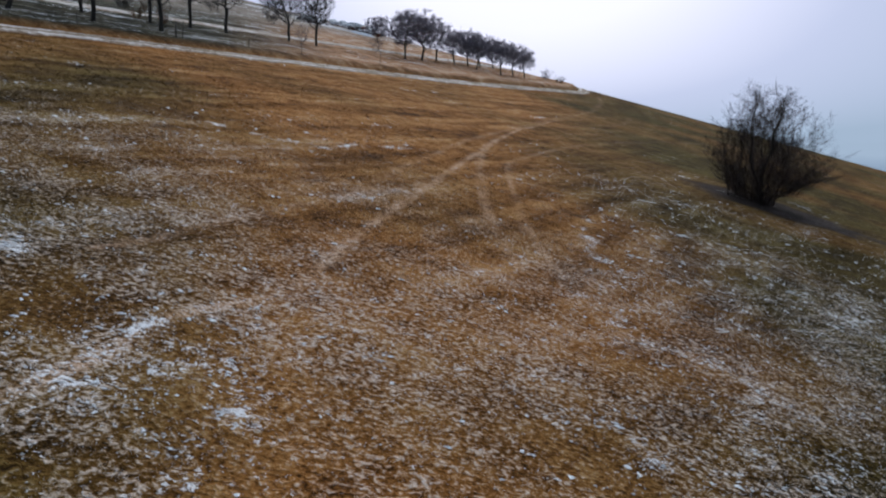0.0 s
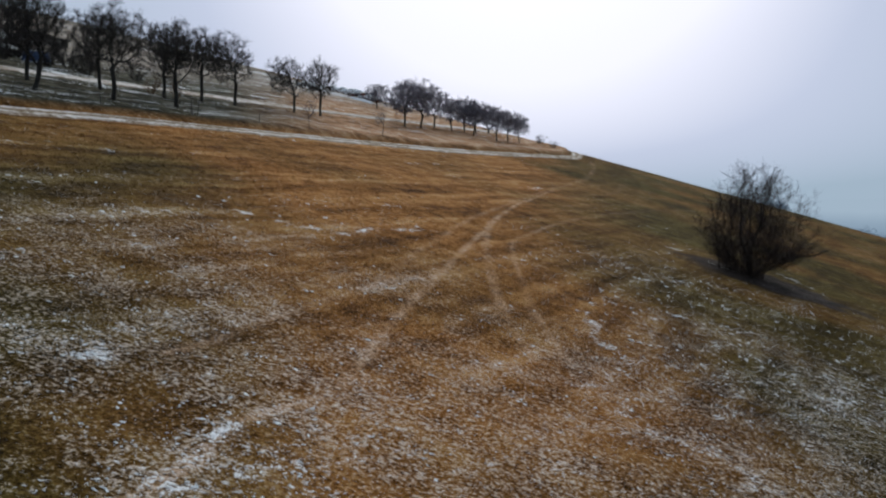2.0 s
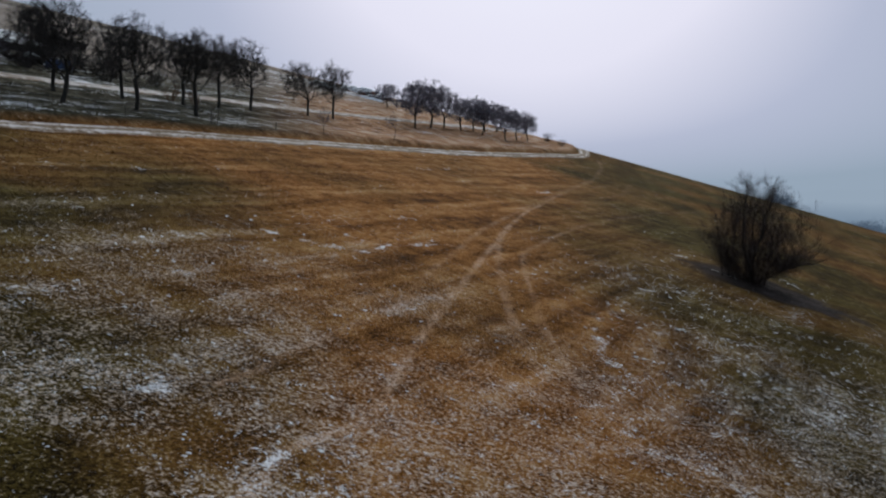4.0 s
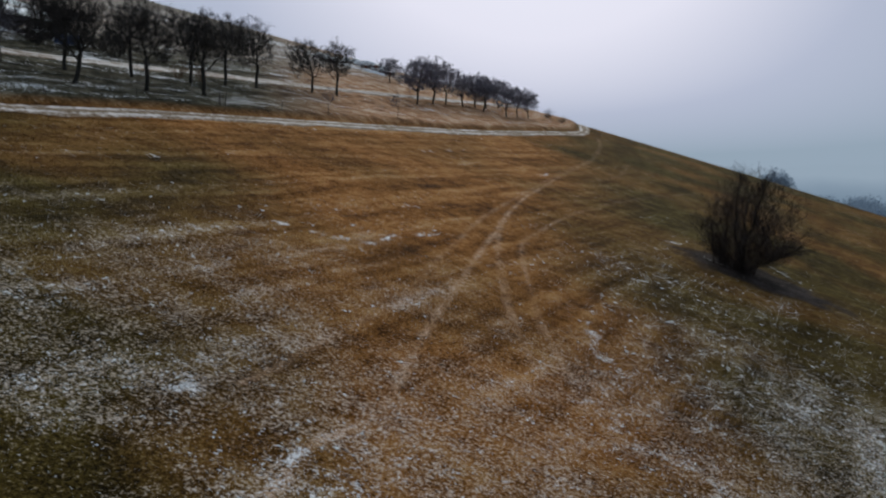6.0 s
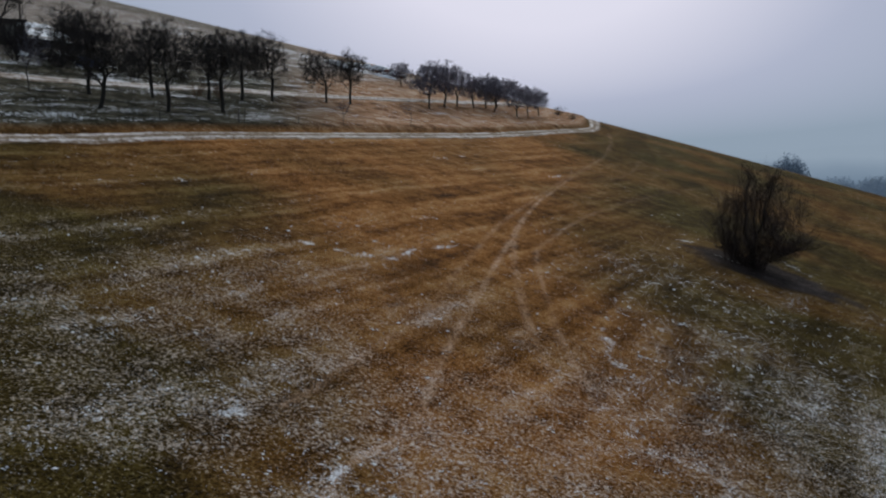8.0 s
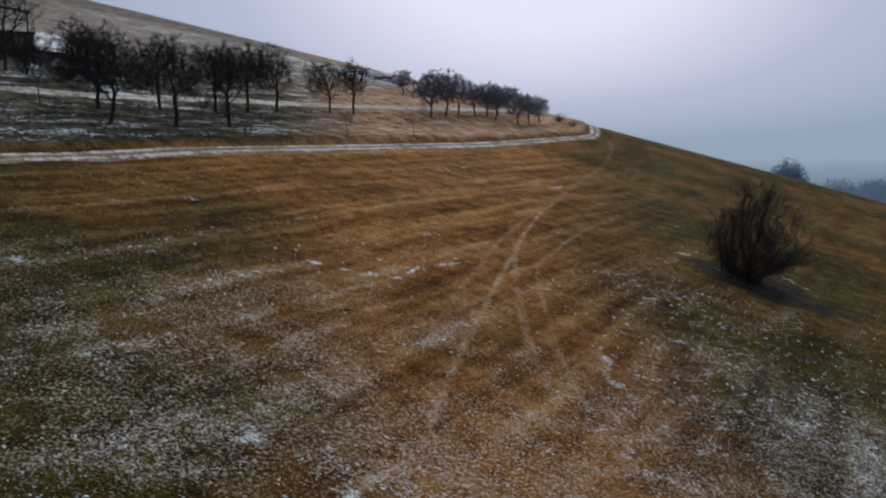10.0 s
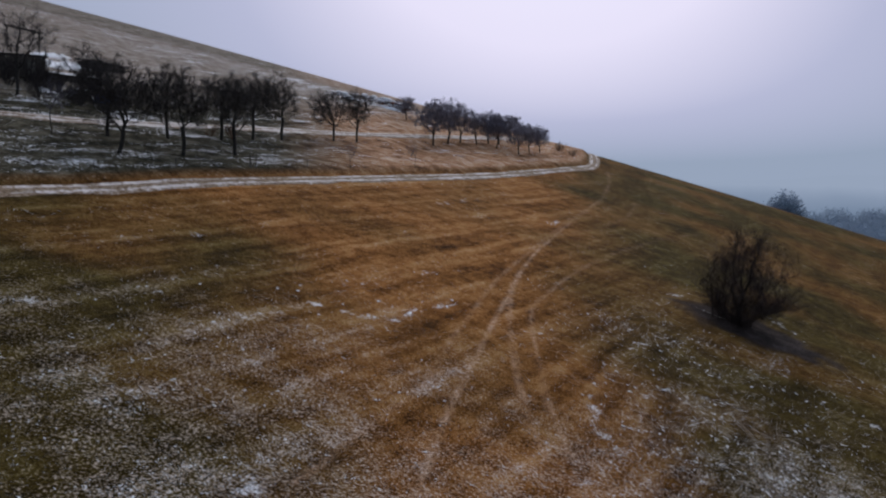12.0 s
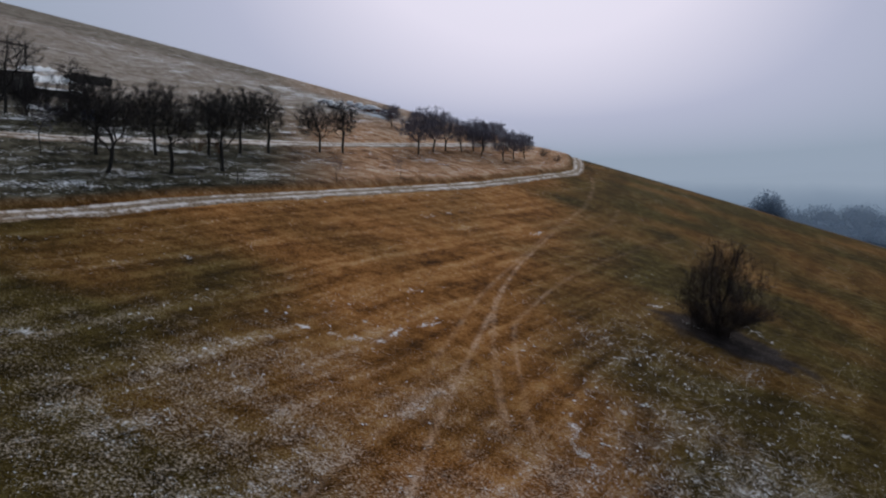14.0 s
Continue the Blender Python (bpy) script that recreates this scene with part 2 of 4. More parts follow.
    return {"wear": np.clip(wear, 0, 1), "snow": np.clip(snow, 0, 1), "orchard": orchard, "back": back * (1 - 0.4 * crest), "olive_vignette": olive_vignette, "bare": bare, "band": np.clip(band + 0.2 * passes, 0, 1), "ripe": ripe * orchard, "row": road, "along": along, "frost": frost, "ridged": ridged, "coarse": ramp(y, 28, 62)}


# ---- materials ----
def material(name, rough=0.9, sheen=0.2):
    m = bpy.data.materials.new(name)
    m.use_nodes = True
    t = m.node_tree
    b = t.nodes["Principled BSDF"]
    b.inputs["Roughness"].default_value = rough
    b.inputs["Specular IOR Level"].default_value = sheen
    return m, t, b


def n_noise(t, scale, detail=3.0, rough=0.55, stretch=None, turn=0.0, twist=0.0):
    tc = t.nodes.new("ShaderNodeTexCoord")
    src = tc.outputs["Object"]
    if stretch:
        mp = t.nodes.new("ShaderNodeMapping")
        mp.inputs["Scale"].default_value = stretch
        mp.inputs["Rotation"].default_value = (0, 0, turn)
        t.links.new(src, mp.inputs["Vector"])
        src = mp.outputs["Vector"]
    n = t.nodes.new("ShaderNodeTexNoise")
    n.inputs["Scale"].default_value = scale
    n.inputs["Detail"].default_value = detail
    n.inputs["Roughness"].default_value = rough
    n.inputs["Distortion"].default_value = twist
    t.links.new(src, n.inputs["Vector"])
    return n.outputs["Fac"]


def n_ramp(t, fac, stops):
    r = t.nodes.new("ShaderNodeValToRGB")
    e = r.color_ramp.elements
    while len(e) < len(stops):
        e.new(0.5)
    for el, (p, c) in zip(e, stops):
        el.position, el.color = p, (*c, 1)
    t.links.new(fac, r.inputs["Fac"])
    return r.outputs["Color"]


def n_mix(t, fac, a, b):
    m = t.nodes.new("ShaderNodeMix")
    m.data_type = 'RGBA'
    for sock, v in ((m.inputs[0], fac), (m.inputs[6], a), (m.inputs[7], b)):
        if isinstance(v, (int, float)):
            sock.default_value = v
        elif isinstance(v, tuple):
            sock.default_value = (*v, 1)
        else:
            t.links.new(v, sock)
    return m.outputs[2]


def n_math(t, op, a, b=0.0, c=None):
    m = t.nodes.new("ShaderNodeMath")
    m.operation = op
    for k, v in enumerate((a, b) if c is None else (a, b, c)):
        if isinstance(v, (int, float)):
            m.inputs[k].default_value = v
        else:
            t.links.new(v, m.inputs[k])
    return m.outputs[0]


def n_step(t, v, lo, hi):
    m = t.nodes.new("ShaderNodeMapRange")
    m.interpolation_type = 'SMOOTHSTEP'
    for k, q in ((0, v), (1, lo), (2, hi)):
        if isinstance(q, (int, float)):
            m.inputs[k].default_value = q
        else:
            t.links.new(q, m.inputs[k])
    return m.outputs[0]


def n_attr(t, name):
    a = t.nodes.new("ShaderNodeAttribute")
    a.attribute_name = name
    return a.outputs["Fac"]


def n_bump(t, b, height, strength, distance):
    n = t.nodes.new("ShaderNodeBump")
    n.inputs["Strength"].default_value = strength
    n.inputs["Distance"].default_value = distance
    t.links.new(height, n.inputs["Height"])
    t.links.new(n.outputs["Normal"], b.inputs["Normal"])


SNOW = (0.80, 0.80, 0.83)


def n_rows(t, across=0.75, length=0.04, detail=2.5):
    """Streaks that follow the mower's rows, which run with the road."""
    v = t.nodes.new("ShaderNodeCombineXYZ")
    t.links.new(n_math(t, 'MULTIPLY', n_attr(t, "row"), across), v.inputs[0])
    t.links.new(n_math(t, 'MULTIPLY', n_attr(t, "along"), length), v.inputs[1])
    n = t.nodes.new("ShaderNodeTexNoise")
    n.inputs["Scale"].default_value = 1.0
    n.inputs["Detail"].default_value = detail
    n.inputs["Roughness"].default_value = 0.6
    t.links.new(v.outputs[0], n.inputs["Vector"])
    return n.outputs["Fac"]


def meadow_colour(t, fine):
    """Winter grass: rust, straw and a green with lens falloff painted in, bleached in the wheel tracks."""
    med = n_noise(t, 0.5, 4, 0.6)
    mix = n_math(t, 'MULTIPLY_ADD', n_math(t, 'SUBTRACT', med, 0.5), 0.6, 0.50)
    mix = n_math(t, 'MULTIPLY_ADD', n_math(t, 'SUBTRACT', fine, 0.5), n_math(t, 'SUBTRACT', 1.5, n_math(t, 'MULTIPLY', n_attr(t, "coarse"), 0.8)), mix)
    mix = n_math(t, 'ADD', mix, n_math(t, 'MULTIPLY', n_math(t, 'SUBTRACT', n_attr(t, "band"), 0.5), 0.20))
    mix = n_math(t, 'ADD', mix, n_math(t, 'MULTIPLY', n_math(t, 'MULTIPLY', n_math(t, 'SUBTRACT', n_rows(t), 0.5), n_attr(t, "ridged")), 0.62))
    mix = n_math(t, 'ADD', mix, n_math(t, 'MULTIPLY', n_math(t, 'SUBTRACT', n_noise(t, 0.42, 4, 0.65), 0.5), n_math(t, 'MULTIPLY', n_attr(t, "orchard"), 0.9)))
    rust = n_ramp(t, mix, [(0.24, (0.036, 0.014, 0.004)), (0.43, (0.168, 0.067, 0.015)), (0.57, (0.295, 0.133, 0.039)), (0.82, (0.47, 0.285, 0.135))])
    green = n_ramp(t, mix, [(0.24, (0.006, 0.005, 0.002)), (0.45, (0.025, 0.022, 0.005)), (0.60, (0.056, 0.049, 0.011)), (0.84, (0.140, 0.122, 0.045))])
    col = n_mix(t, n_math(t, 'MULTIPLY', n_attr(t, "olive_vignette"), 0.9), rust, green)
    col = n_mix(t, n_math(t, 'MULTIPLY', n_attr(t, "wear"), n_step(t, fine, 0.33, 0.58)), col, (0.50, 0.33, 0.22))
    tan = n_ramp(t, mix, [(0.30, (0.008, 0.008, 0.005)), (0.5, (0.040, 0.036, 0.022)), (0.72, (0.12, 0.108, 0.080))])
    warm = n_ramp(t, mix, [(0.26, (0.095, 0.048, 0.024)), (0.5, (0.34, 0.178, 0.092)), (0.72, (0.54, 0.41, 0.30))])
    tan = n_mix(t, n_attr(t, "ripe"), tan, warm)
    col = n_mix(t, n_attr(t, "orchard"), col, tan)
    grey = n_ramp(t, mix, [(0.30, (0.145, 0.116, 0.090)), (0.5, (0.25, 0.205, 0.170)), (0.7, (0.35, 0.31, 0.275))])
    col = n_mix(t, n_attr(t, "back"), col, grey)
    dark_patch = n_ramp(t, mix, [(0.30, (0.010, 0.008, 0.009)), (0.55, (0.030, 0.025, 0.027)), (0.75, (0.065, 0.055, 0.060))])
    return n_mix(t, n_math(t, 'MULTIPLY', n_attr(t, "bare"), 0.9), col, dark_patch)


M_GROUND, t, b = material("snow_dusted_meadow", 1.0, 0.03)
coarse, orchard = n_attr(t, "coarse"), n_attr(t, "orchard")
tuft = n_mix(t, coarse, n_noise(t, 6.8, 2.5, 0.6, twist=0.5), n_noise(t, 3.2, 2.5, 0.6, twist=0.5))
fine = n_math(t, 'ADD', n_math(t, 'MULTIPLY', tuft, 0.8), n_math(t, 'MULTIPLY', n_noise(t, 13.0, 2, 0.6), 0.2))
# snow lies in broken patches made of small flecks
fleck = n_mix(t, coarse, n_noise(t, 7.0, 2.5, 0.62, twist=1.0), n_noise(t, 3.4, 2.5, 0.62, twist=1.0))
heaped = n_noise(t, 0.95, 3, 0.62, twist=1.6)
lying = n_math(t, 'ADD', n_math(t, 'MULTIPLY', fleck, 0.72), n_math(t, 'MULTIPLY', heaped, 0.28))
rows = n_math(t, 'MULTIPLY', n_math(t, 'MULTIPLY', n_math(t, 'SUBTRACT', n_rows(t), 0.5), n_attr(t, "ridged")), 0.40)
wisps = n_math(t, 'MULTIPLY', n_math(t, 'SUBTRACT', n_rows(t, 0.55, 0.10, 4.0), 0.5), n_math(t, 'MULTIPLY', orchard, 1.7))
snow_here = n_math(t, 'ADD', n_math(t, 'ADD', n_attr(t, "snow"), rows), wisps)
cover = n_math(t, 'SUBTRACT', 0.700, n_math(t, 'MULTIPLY', snow_here, 0.40))
snowy = n_step(t, lying, cover, n_math(t, 'ADD', cover, 0.11))
# frost on the tips of the tussocks
edge = n_math(t, 'SUBTRACT', 0.635, n_math(t, 'MULTIPLY', n_math(t, 'ADD', n_math(t, 'ADD', n_attr(t, "frost"), rows), n_math(t, 'MULTIPLY', n_math(t, 'SUBTRACT', heaped, 0.5), 0.9)), 0.22))
rime = n_step(t, fine, edge, n_math(t, 'ADD', edge, 0.17))
grass_c = n_mix(t, n_math(t, 'MULTIPLY', rime, 0.8), meadow_colour(t, fine), (0.57, 0.48, 0.415))
t.links.new(n_mix(t, n_math(t, 'MULTIPLY', snowy, 0.9), grass_c, SNOW), b.inputs["Base Color"])
n_bump(t, b, n_math(t, 'ADD', fine, n_math(t, 'MULTIPLY', fleck, 0.5)), 0.9, 0.22)

M_GRASS, t, b = material("winter_grass_blade", 1.0, 0.03)
rnd = n_attr(t, "tuft")
cover = n_math(t, 'SUBTRACT', 1.04, n_math(t, 'MULTIPLY', n_attr(t, "snow"), 0.55))
snowy = n_step(t, rnd, cover, n_math(t, 'ADD', cover, 0.05))
tips = n_math(t, 'SUBTRACT', 1.0, n_math(t, 'MULTIPLY', n_attr(t, "frost"), 0.75))
rime = n_step(t, rnd, tips, n_math(t, 'ADD', tips, 0.15))
shade = n_math(t, 'ADD', 0.36, n_math(t, 'MULTIPLY', n_math(t, 'FRACT', n_math(t, 'MULTIPLY', rnd, 7.31)), 0.32))
blade_c = n_mix(t, n_math(t, 'MULTIPLY', rime, 0.66), meadow_colour(t, shade), (0.56, 0.49, 0.45))
t.links.new(n_mix(t, n_math(t, 'MULTIPLY', snowy, 0.85), blade_c, SNOW), b.inputs["Base Color"])

M_SNOW, t, b = material("crusted_snow", 0.7)
t.links.new(n_mix(t, n_step(t, n_noise(t, 5.0, 4), 0.35, 0.65), (0.66, 0.67, 0.70), (0.84, 0.845, 0.86)), b.inputs["Base Color"])
n_bump(t, b, n_noise(t, 14.0, 4), 0.6, 0.03)

M_ROAD, t, b = material("snowy_farm_track", 0.9)
rut = n_math(t, 'ADD', n_math(t, 'MULTIPLY', n_noise(t, 2.2, 4, 0.65, twist=0.8), 0.6), n_math(t, 'MULTIPLY', n_noise(t, 0.55, 3, 0.6), 0.4))
dirt = n_ramp(t, n_noise(t, 3.0, 4), [(0.32, (0.075, 0.045, 0.022)), (0.5, (0.17, 0.115, 0.070)), (0.68, (0.30, 0.235, 0.175))])
t.links.new(n_mix(t, n_step(t, n_math(t, 'ADD', n_attr(t, "snow"), n_math(t, 'MULTIPLY', n_math(t, 'SUBTRACT', rut, 0.5), 1.7)), 0.22, 0.66), dirt, (0.63, 0.585, 0.565)), b.inputs["Base Color"])
n_bump(t, b, rut, 0.8, 0.10)


def bark_material(name, dark, light, scale=9.0):
    m, t, b = material(name, 0.95)
    c = n_ramp(t, n_noise(t, scale, 4, 0.6, (1, 1, 0.35)), [(0.3, dark), (0.7, light)])
    t.links.new(c, b.inputs["Base Color"])
    n_bump(t, b, n_noise(t, scale * 1.7, 3, 0.6, (1, 1, 0.3)), 0.8, 0.03)
    return m


M_BARK = bark_material("dark_fruit_tree_bark", (0.012, 0.011, 0.010), (0.038, 0.033, 0.030))
M_TWIG = bark_material("dark_twigs", (0.014, 0.012, 0.012), (0.044, 0.037, 0.035), 1.3)
# distance haze is put into these twigs as a paler grey-violet
M_GROVE = bark_material("grey_violet_hazed_twigs", (0.072, 0.066, 0.084), (0.17, 0.155, 0.19), 1.1)
M_WILLOW = bark_material("brown_willow_twigs", (0.020, 0.015, 0.014), (0.070, 0.051, 0.047), 1.5)
M_RUSTLEAF = bark_material("rusty_dead_leaves", (0.050, 0.030, 0.018), (0.16, 0.09, 0.05), 2.0)
# distance haze is painted into the far wood's pale blue colour
M_FARWOOD = bark_material("hazed_far_wood", (0.175, 0.235, 0.315), (0.225, 0.29, 0.375), 0.12)
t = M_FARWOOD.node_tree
# translucency evens out lit and dark sides, as haze would
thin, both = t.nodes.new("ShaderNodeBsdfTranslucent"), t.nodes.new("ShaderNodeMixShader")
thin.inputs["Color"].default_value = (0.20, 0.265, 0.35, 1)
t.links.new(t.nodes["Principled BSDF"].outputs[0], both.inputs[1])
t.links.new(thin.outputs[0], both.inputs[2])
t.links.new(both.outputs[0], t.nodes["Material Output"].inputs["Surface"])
M_WOOD = bark_material("weathered_boards", (0.022, 0.020, 0.018), (0.080, 0.068, 0.058), 4.0)
M_POST = bark_material("grey_fence_wood", (0.05, 0.045, 0.04), (0.16, 0.145, 0.13), 7.0)
M_ROOF = bark_material("tarred_roofing_felt", (0.012, 0.012, 0.014), (0.040, 0.040, 0.044), 2.0)
M_STONE = bark_material("rubble_stone", (0.10, 0.085, 0.085), (0.30, 0.26, 0.26), 1.5)
M_BRICK = bark_material("broken_red_brick", (0.12, 0.045, 0.030), (0.26, 0.11, 0.075), 3.0)
M_BLUE, t, b = material("faded_blue_tarpaulin", 0.6)
t.links.new(n_ramp(t, n_noise(t, 2.0, 3), [(0.3, (0.018, 0.03, 0.07)), (0.7, (0.04, 0.06, 0.12))]), b.inputs["Base Color"])

# backdrop glows; haze is put into its emission, paler towards the ridge
M_HAZE = bpy.data.materials.new("glowing_haze_hills")
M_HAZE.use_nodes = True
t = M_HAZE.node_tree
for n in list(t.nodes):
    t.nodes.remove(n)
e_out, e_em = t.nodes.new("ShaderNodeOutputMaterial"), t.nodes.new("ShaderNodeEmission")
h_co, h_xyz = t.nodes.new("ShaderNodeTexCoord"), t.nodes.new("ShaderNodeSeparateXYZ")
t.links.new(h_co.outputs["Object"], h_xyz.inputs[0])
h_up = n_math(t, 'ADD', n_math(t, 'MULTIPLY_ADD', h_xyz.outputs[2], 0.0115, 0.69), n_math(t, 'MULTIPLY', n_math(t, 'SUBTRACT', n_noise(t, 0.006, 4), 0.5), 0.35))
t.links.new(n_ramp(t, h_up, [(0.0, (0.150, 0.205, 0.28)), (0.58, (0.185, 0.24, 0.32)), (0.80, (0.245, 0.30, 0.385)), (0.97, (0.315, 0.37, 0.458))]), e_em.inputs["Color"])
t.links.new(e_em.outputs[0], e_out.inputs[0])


# ---- mesh helpers ----
def mesh_from(name, verts, faces, mats, smooth=False, slots=None):
    me = bpy.data.meshes.new(name)
    me.from_pydata([tuple(v) for v in np.asarray(verts, float).tolist()], [], faces if isinstance(faces, list) else np.asarray(faces).tolist())
    for m in (mats if isinstance(mats, (list, tuple)) else [mats]):
        me.materials.append(m)
    if smooth:
        me.polygons.foreach_set("use_smooth", [True] * len(me.polygons))
    if slots is not None:
        me.polygons.foreach_set("material_index", slots)
    me.update()
    return me


def soup(name, verts, mat, corners=3):
    """A mesh of separate triangles."""
    n = len(verts) // corners
    me = bpy.data.meshes.new(name)
    me.vertices.add(len(verts))
    me.vertices.foreach_set("co", np.asarray(verts, np.float32).ravel())
    me.loops.add(n * corners)
    me.loops.foreach_set("vertex_index", np.arange(n * corners, dtype=np.int32))
    me.polygons.add(n)
    me.polygons.foreach_set("loop_start", np.arange(0, n * corners, corners, dtype=np.int32))
    me.materials.append(mat)
    me.update(calc_edges=True)
    return me


def give_fields(me, f):
    for key, v in f.items():
        a = me.attributes.new(key, 'FLOAT', 'POINT')
        a.data.foreach_set("value", np.asarray(v, np.float32))


def part(name, me, parent, label=""):
    ob = new(name, me)
    ob.parent = parent
    return tagged(ob, label=label)


def part_bm(name, bm, mat, parent, label=""):
    me = bpy.data.meshes.new(name)
    bm.to_mesh(me)
    bm.free()
    me.materials.append(mat)
    return part(name, me, parent, label)


def box(bm, size, at, turn=None, bevel=0.0):
    r = bmesh.ops.create_cube(bm, size=1.0)
    vs = r["verts"]
    m = Matrix.Translation(at) @ (turn or Matrix()) @ Matrix.Diagonal((*size, 1))
    bmesh.ops.transform(bm, matrix=m, verts=vs)
    if bevel:
        bmesh.ops.bevel(bm, geom=list({e for v in vs for e in v.link_edges}), offset=bevel, segments=1, affect='EDGES')


# ---- the ground: one sheet to the horizon ----
def spaced(stops):
    """Coordinates from (start, step) pairs; the last pair's start ends it."""
    out = []
    for (a, s), (b2, _) in zip(stops[:-1], stops[1:]):
        out += list(np.arange(a, b2 - 1e-6, s))
    return np.array(out + [stops[-1][0]])


gx = spaced([(-1500, 150), (-600, 60), (-240, 12), (-96, 3), (-63, 0.7), (-14, 0.28), (14, 0.7), (42, 2), (90, 6), (180, 20), (400, 80), (1200, 200), (2600, 1)])
gy = spaced([(-1200, 200), (-400, 40), (-80, 8), (0, 2), (8, 0.28), (44, 0.5), (90, 0.8), (190, 1.5), (260, 5), (340, 15), (500, 60), (1100, 200), (2700, 1)])
GX, GY = np.meshgrid(gx, gy)
fx, fy = GX.ravel(), GY.ravel()
gz = ground_z(fx, fy)
relief = 0.07 * (lattice(fx, fy, 0.9, 61) - 0.5) + 0.14 * (lattice(fx, fy, 3.1, 62) - 0.5)
gz = gz + relief * (1 - ramp(fy, 150, 260)) * (1 - ramp(np.abs(fx), 60, 120))
nx, ny = len(gx), len(gy)
idx = np.arange(nx * ny).reshape(ny, nx)
quads = np.stack([idx[:-1, :-1], idx[:-1, 1:], idx[1:, 1:], idx[1:, :-1]], -1).reshape(-1, 4)
g_me = mesh_from("ground", np.c_[fx, fy, gz], quads, M_GROUND, smooth=True)
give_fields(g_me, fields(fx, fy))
tagged(new("ground", g_me), "rust-brown winter meadow hillside dusted with thin patchy snow", "hillside", kind="structure")


def strip(name, line, half, lift, mat, label, seed, packed):
    """A rutted track along a line: two packed ruts with a grassy crown between."""
    prof = np.array([(-half * 1.12, -0.16, 0.0), (-half * 0.82, 0.02, 0.5), (-half * 0.45, 0.0, 1.0), (-half * 0.2, 0.05, 0.12), (0, 0.07, 0.02), (half * 0.2, 0.05, 0.12), (half * 0.45, 0.0, 1.0), (half * 0.82, 0.02, 0.5), (half * 1.12, -0.16, 0.0)])
    d = np.gradient(line, axis=0)
    d /= np.linalg.norm(d, axis=1)[:, None]
    side = np.stack([d[:, 1], -d[:, 0]], 1)
    n, k = len(line), len(prof)
    wob = 1 + 0.25 * (lattice(np.arange(n) * 1.0, np.zeros(n), 5.0, seed) - 0.5)
    pts = line[:, None, :] + side[:, None, :] * (prof[None, :, 0] * wob[:, None])[..., None]
    x, y = pts[..., 0].ravel(), pts[..., 1].ravel()
    z = ground_z(x, y) + lift + np.tile(prof[:, 1], n)
    ii = np.arange(n * k).reshape(n, k)
    q = np.stack([ii[:-1, :-1], ii[:-1, 1:], ii[1:, 1:], ii[1:, :-1]], -1).reshape(-1, 4)
    me = mesh_from(name, np.c_[x, y, z], q, mat, smooth=True)
    give_fields(me, {"snow": np.tile(prof[:, 2], n) * 0.36 + packed + 0.26 * (lattice(x, y, 4.0, seed + 1) - 0.5) + 0.22 * (lattice(x, y, 0.8, seed + 2) - 0.5)})
    return tagged(new(name, me), label, "farm road", kind="structure")


strip("road", smooth_line(ROAD, 0.8), 1.3, 0.10, M_ROAD, "rutted farm road packed with thin snow along the meadow", 71, 0.10)
strip("road_upper", smooth_line(UPPER, 1.0), 1.1, 0.10, M_ROAD, "narrow snowy track running behind the orchard trees", 75, 0.24)

# glowing hills beyond the valley, haze in their colour
az = np.radians(np.linspace(-75, 80, 156))
ridge = 26 + 34 * lattice(np.degrees(az), az * 0, 9.0, 81) + 16 * lattice(np.degrees(az), az * 0, 3.0, 82) + 30 * ramp(np.degrees(az), 18, 34)
ridge = 14 + (ridge - 36) * 0.5
far = 1100.0
hv = np.r_[np.c_[far * np.sin(az), far * np.cos(az), np.full(len(az), -60.0)], np.c_[(far + 75) * np.sin(az), (far + 75) * np.cos(az), ridge]]
k = len(az)
tagged(new("backdrop", mesh_from("backdrop", hv, [(i, i + 1, k + i + 1, k + i) for i in range(k - 1)], M_HAZE)), "pale blue hills with winter haze painted into their glow", "distant hills", kind="structure")


# ---- trees ----
def tubes(lines, sides):
    """Tapered tubes along polylines [(points, radii)] as verts and quads."""
    by_length = {}
    for pts, rad in lines:
        by_length.setdefault(len(pts), []).append((pts, rad))
    verts, faces, base = [], [], 0
    a = np.arange(sides) * 2 * np.pi / sides
    for n, group in by_length.items():
        p = np.array([g[0] for g in group], float)
        r = np.array([g[1] for g in group], float)
        tan = np.gradient(p, axis=1)
        tan /= np.linalg.norm(tan, axis=2, keepdims=True) + 1e-9
        ref = np.where(np.abs(tan[..., 2:3]) > 0.9, np.array([1.0, 0, 0]), np.array([0, 0, 1.0]))
        u = np.cross(tan, ref)
        u /= np.linalg.norm(u, axis=2, keepdims=True) + 1e-9
        v = np.cross(tan, u)
        ring = p[:, :, None] + r[:, :, None, None] * (np.cos(a)[:, None] * u[:, :, None] + np.sin(a)[:, None] * v[:, :, None])
        ids = base + np.arange(ring.size // 3).reshape(len(group), n, sides)
        nxt = np.roll(ids, -1, axis=2)
        verts.append(ring.reshape(-1, 3))
        faces.append(np.stack([ids[:, :-1], nxt[:, :-1], nxt[:, 1:], ids[:, 1:]], -1).reshape(-1, 4))
        base += ring.size // 3
    return np.vstack(verts), np.vstack(faces)


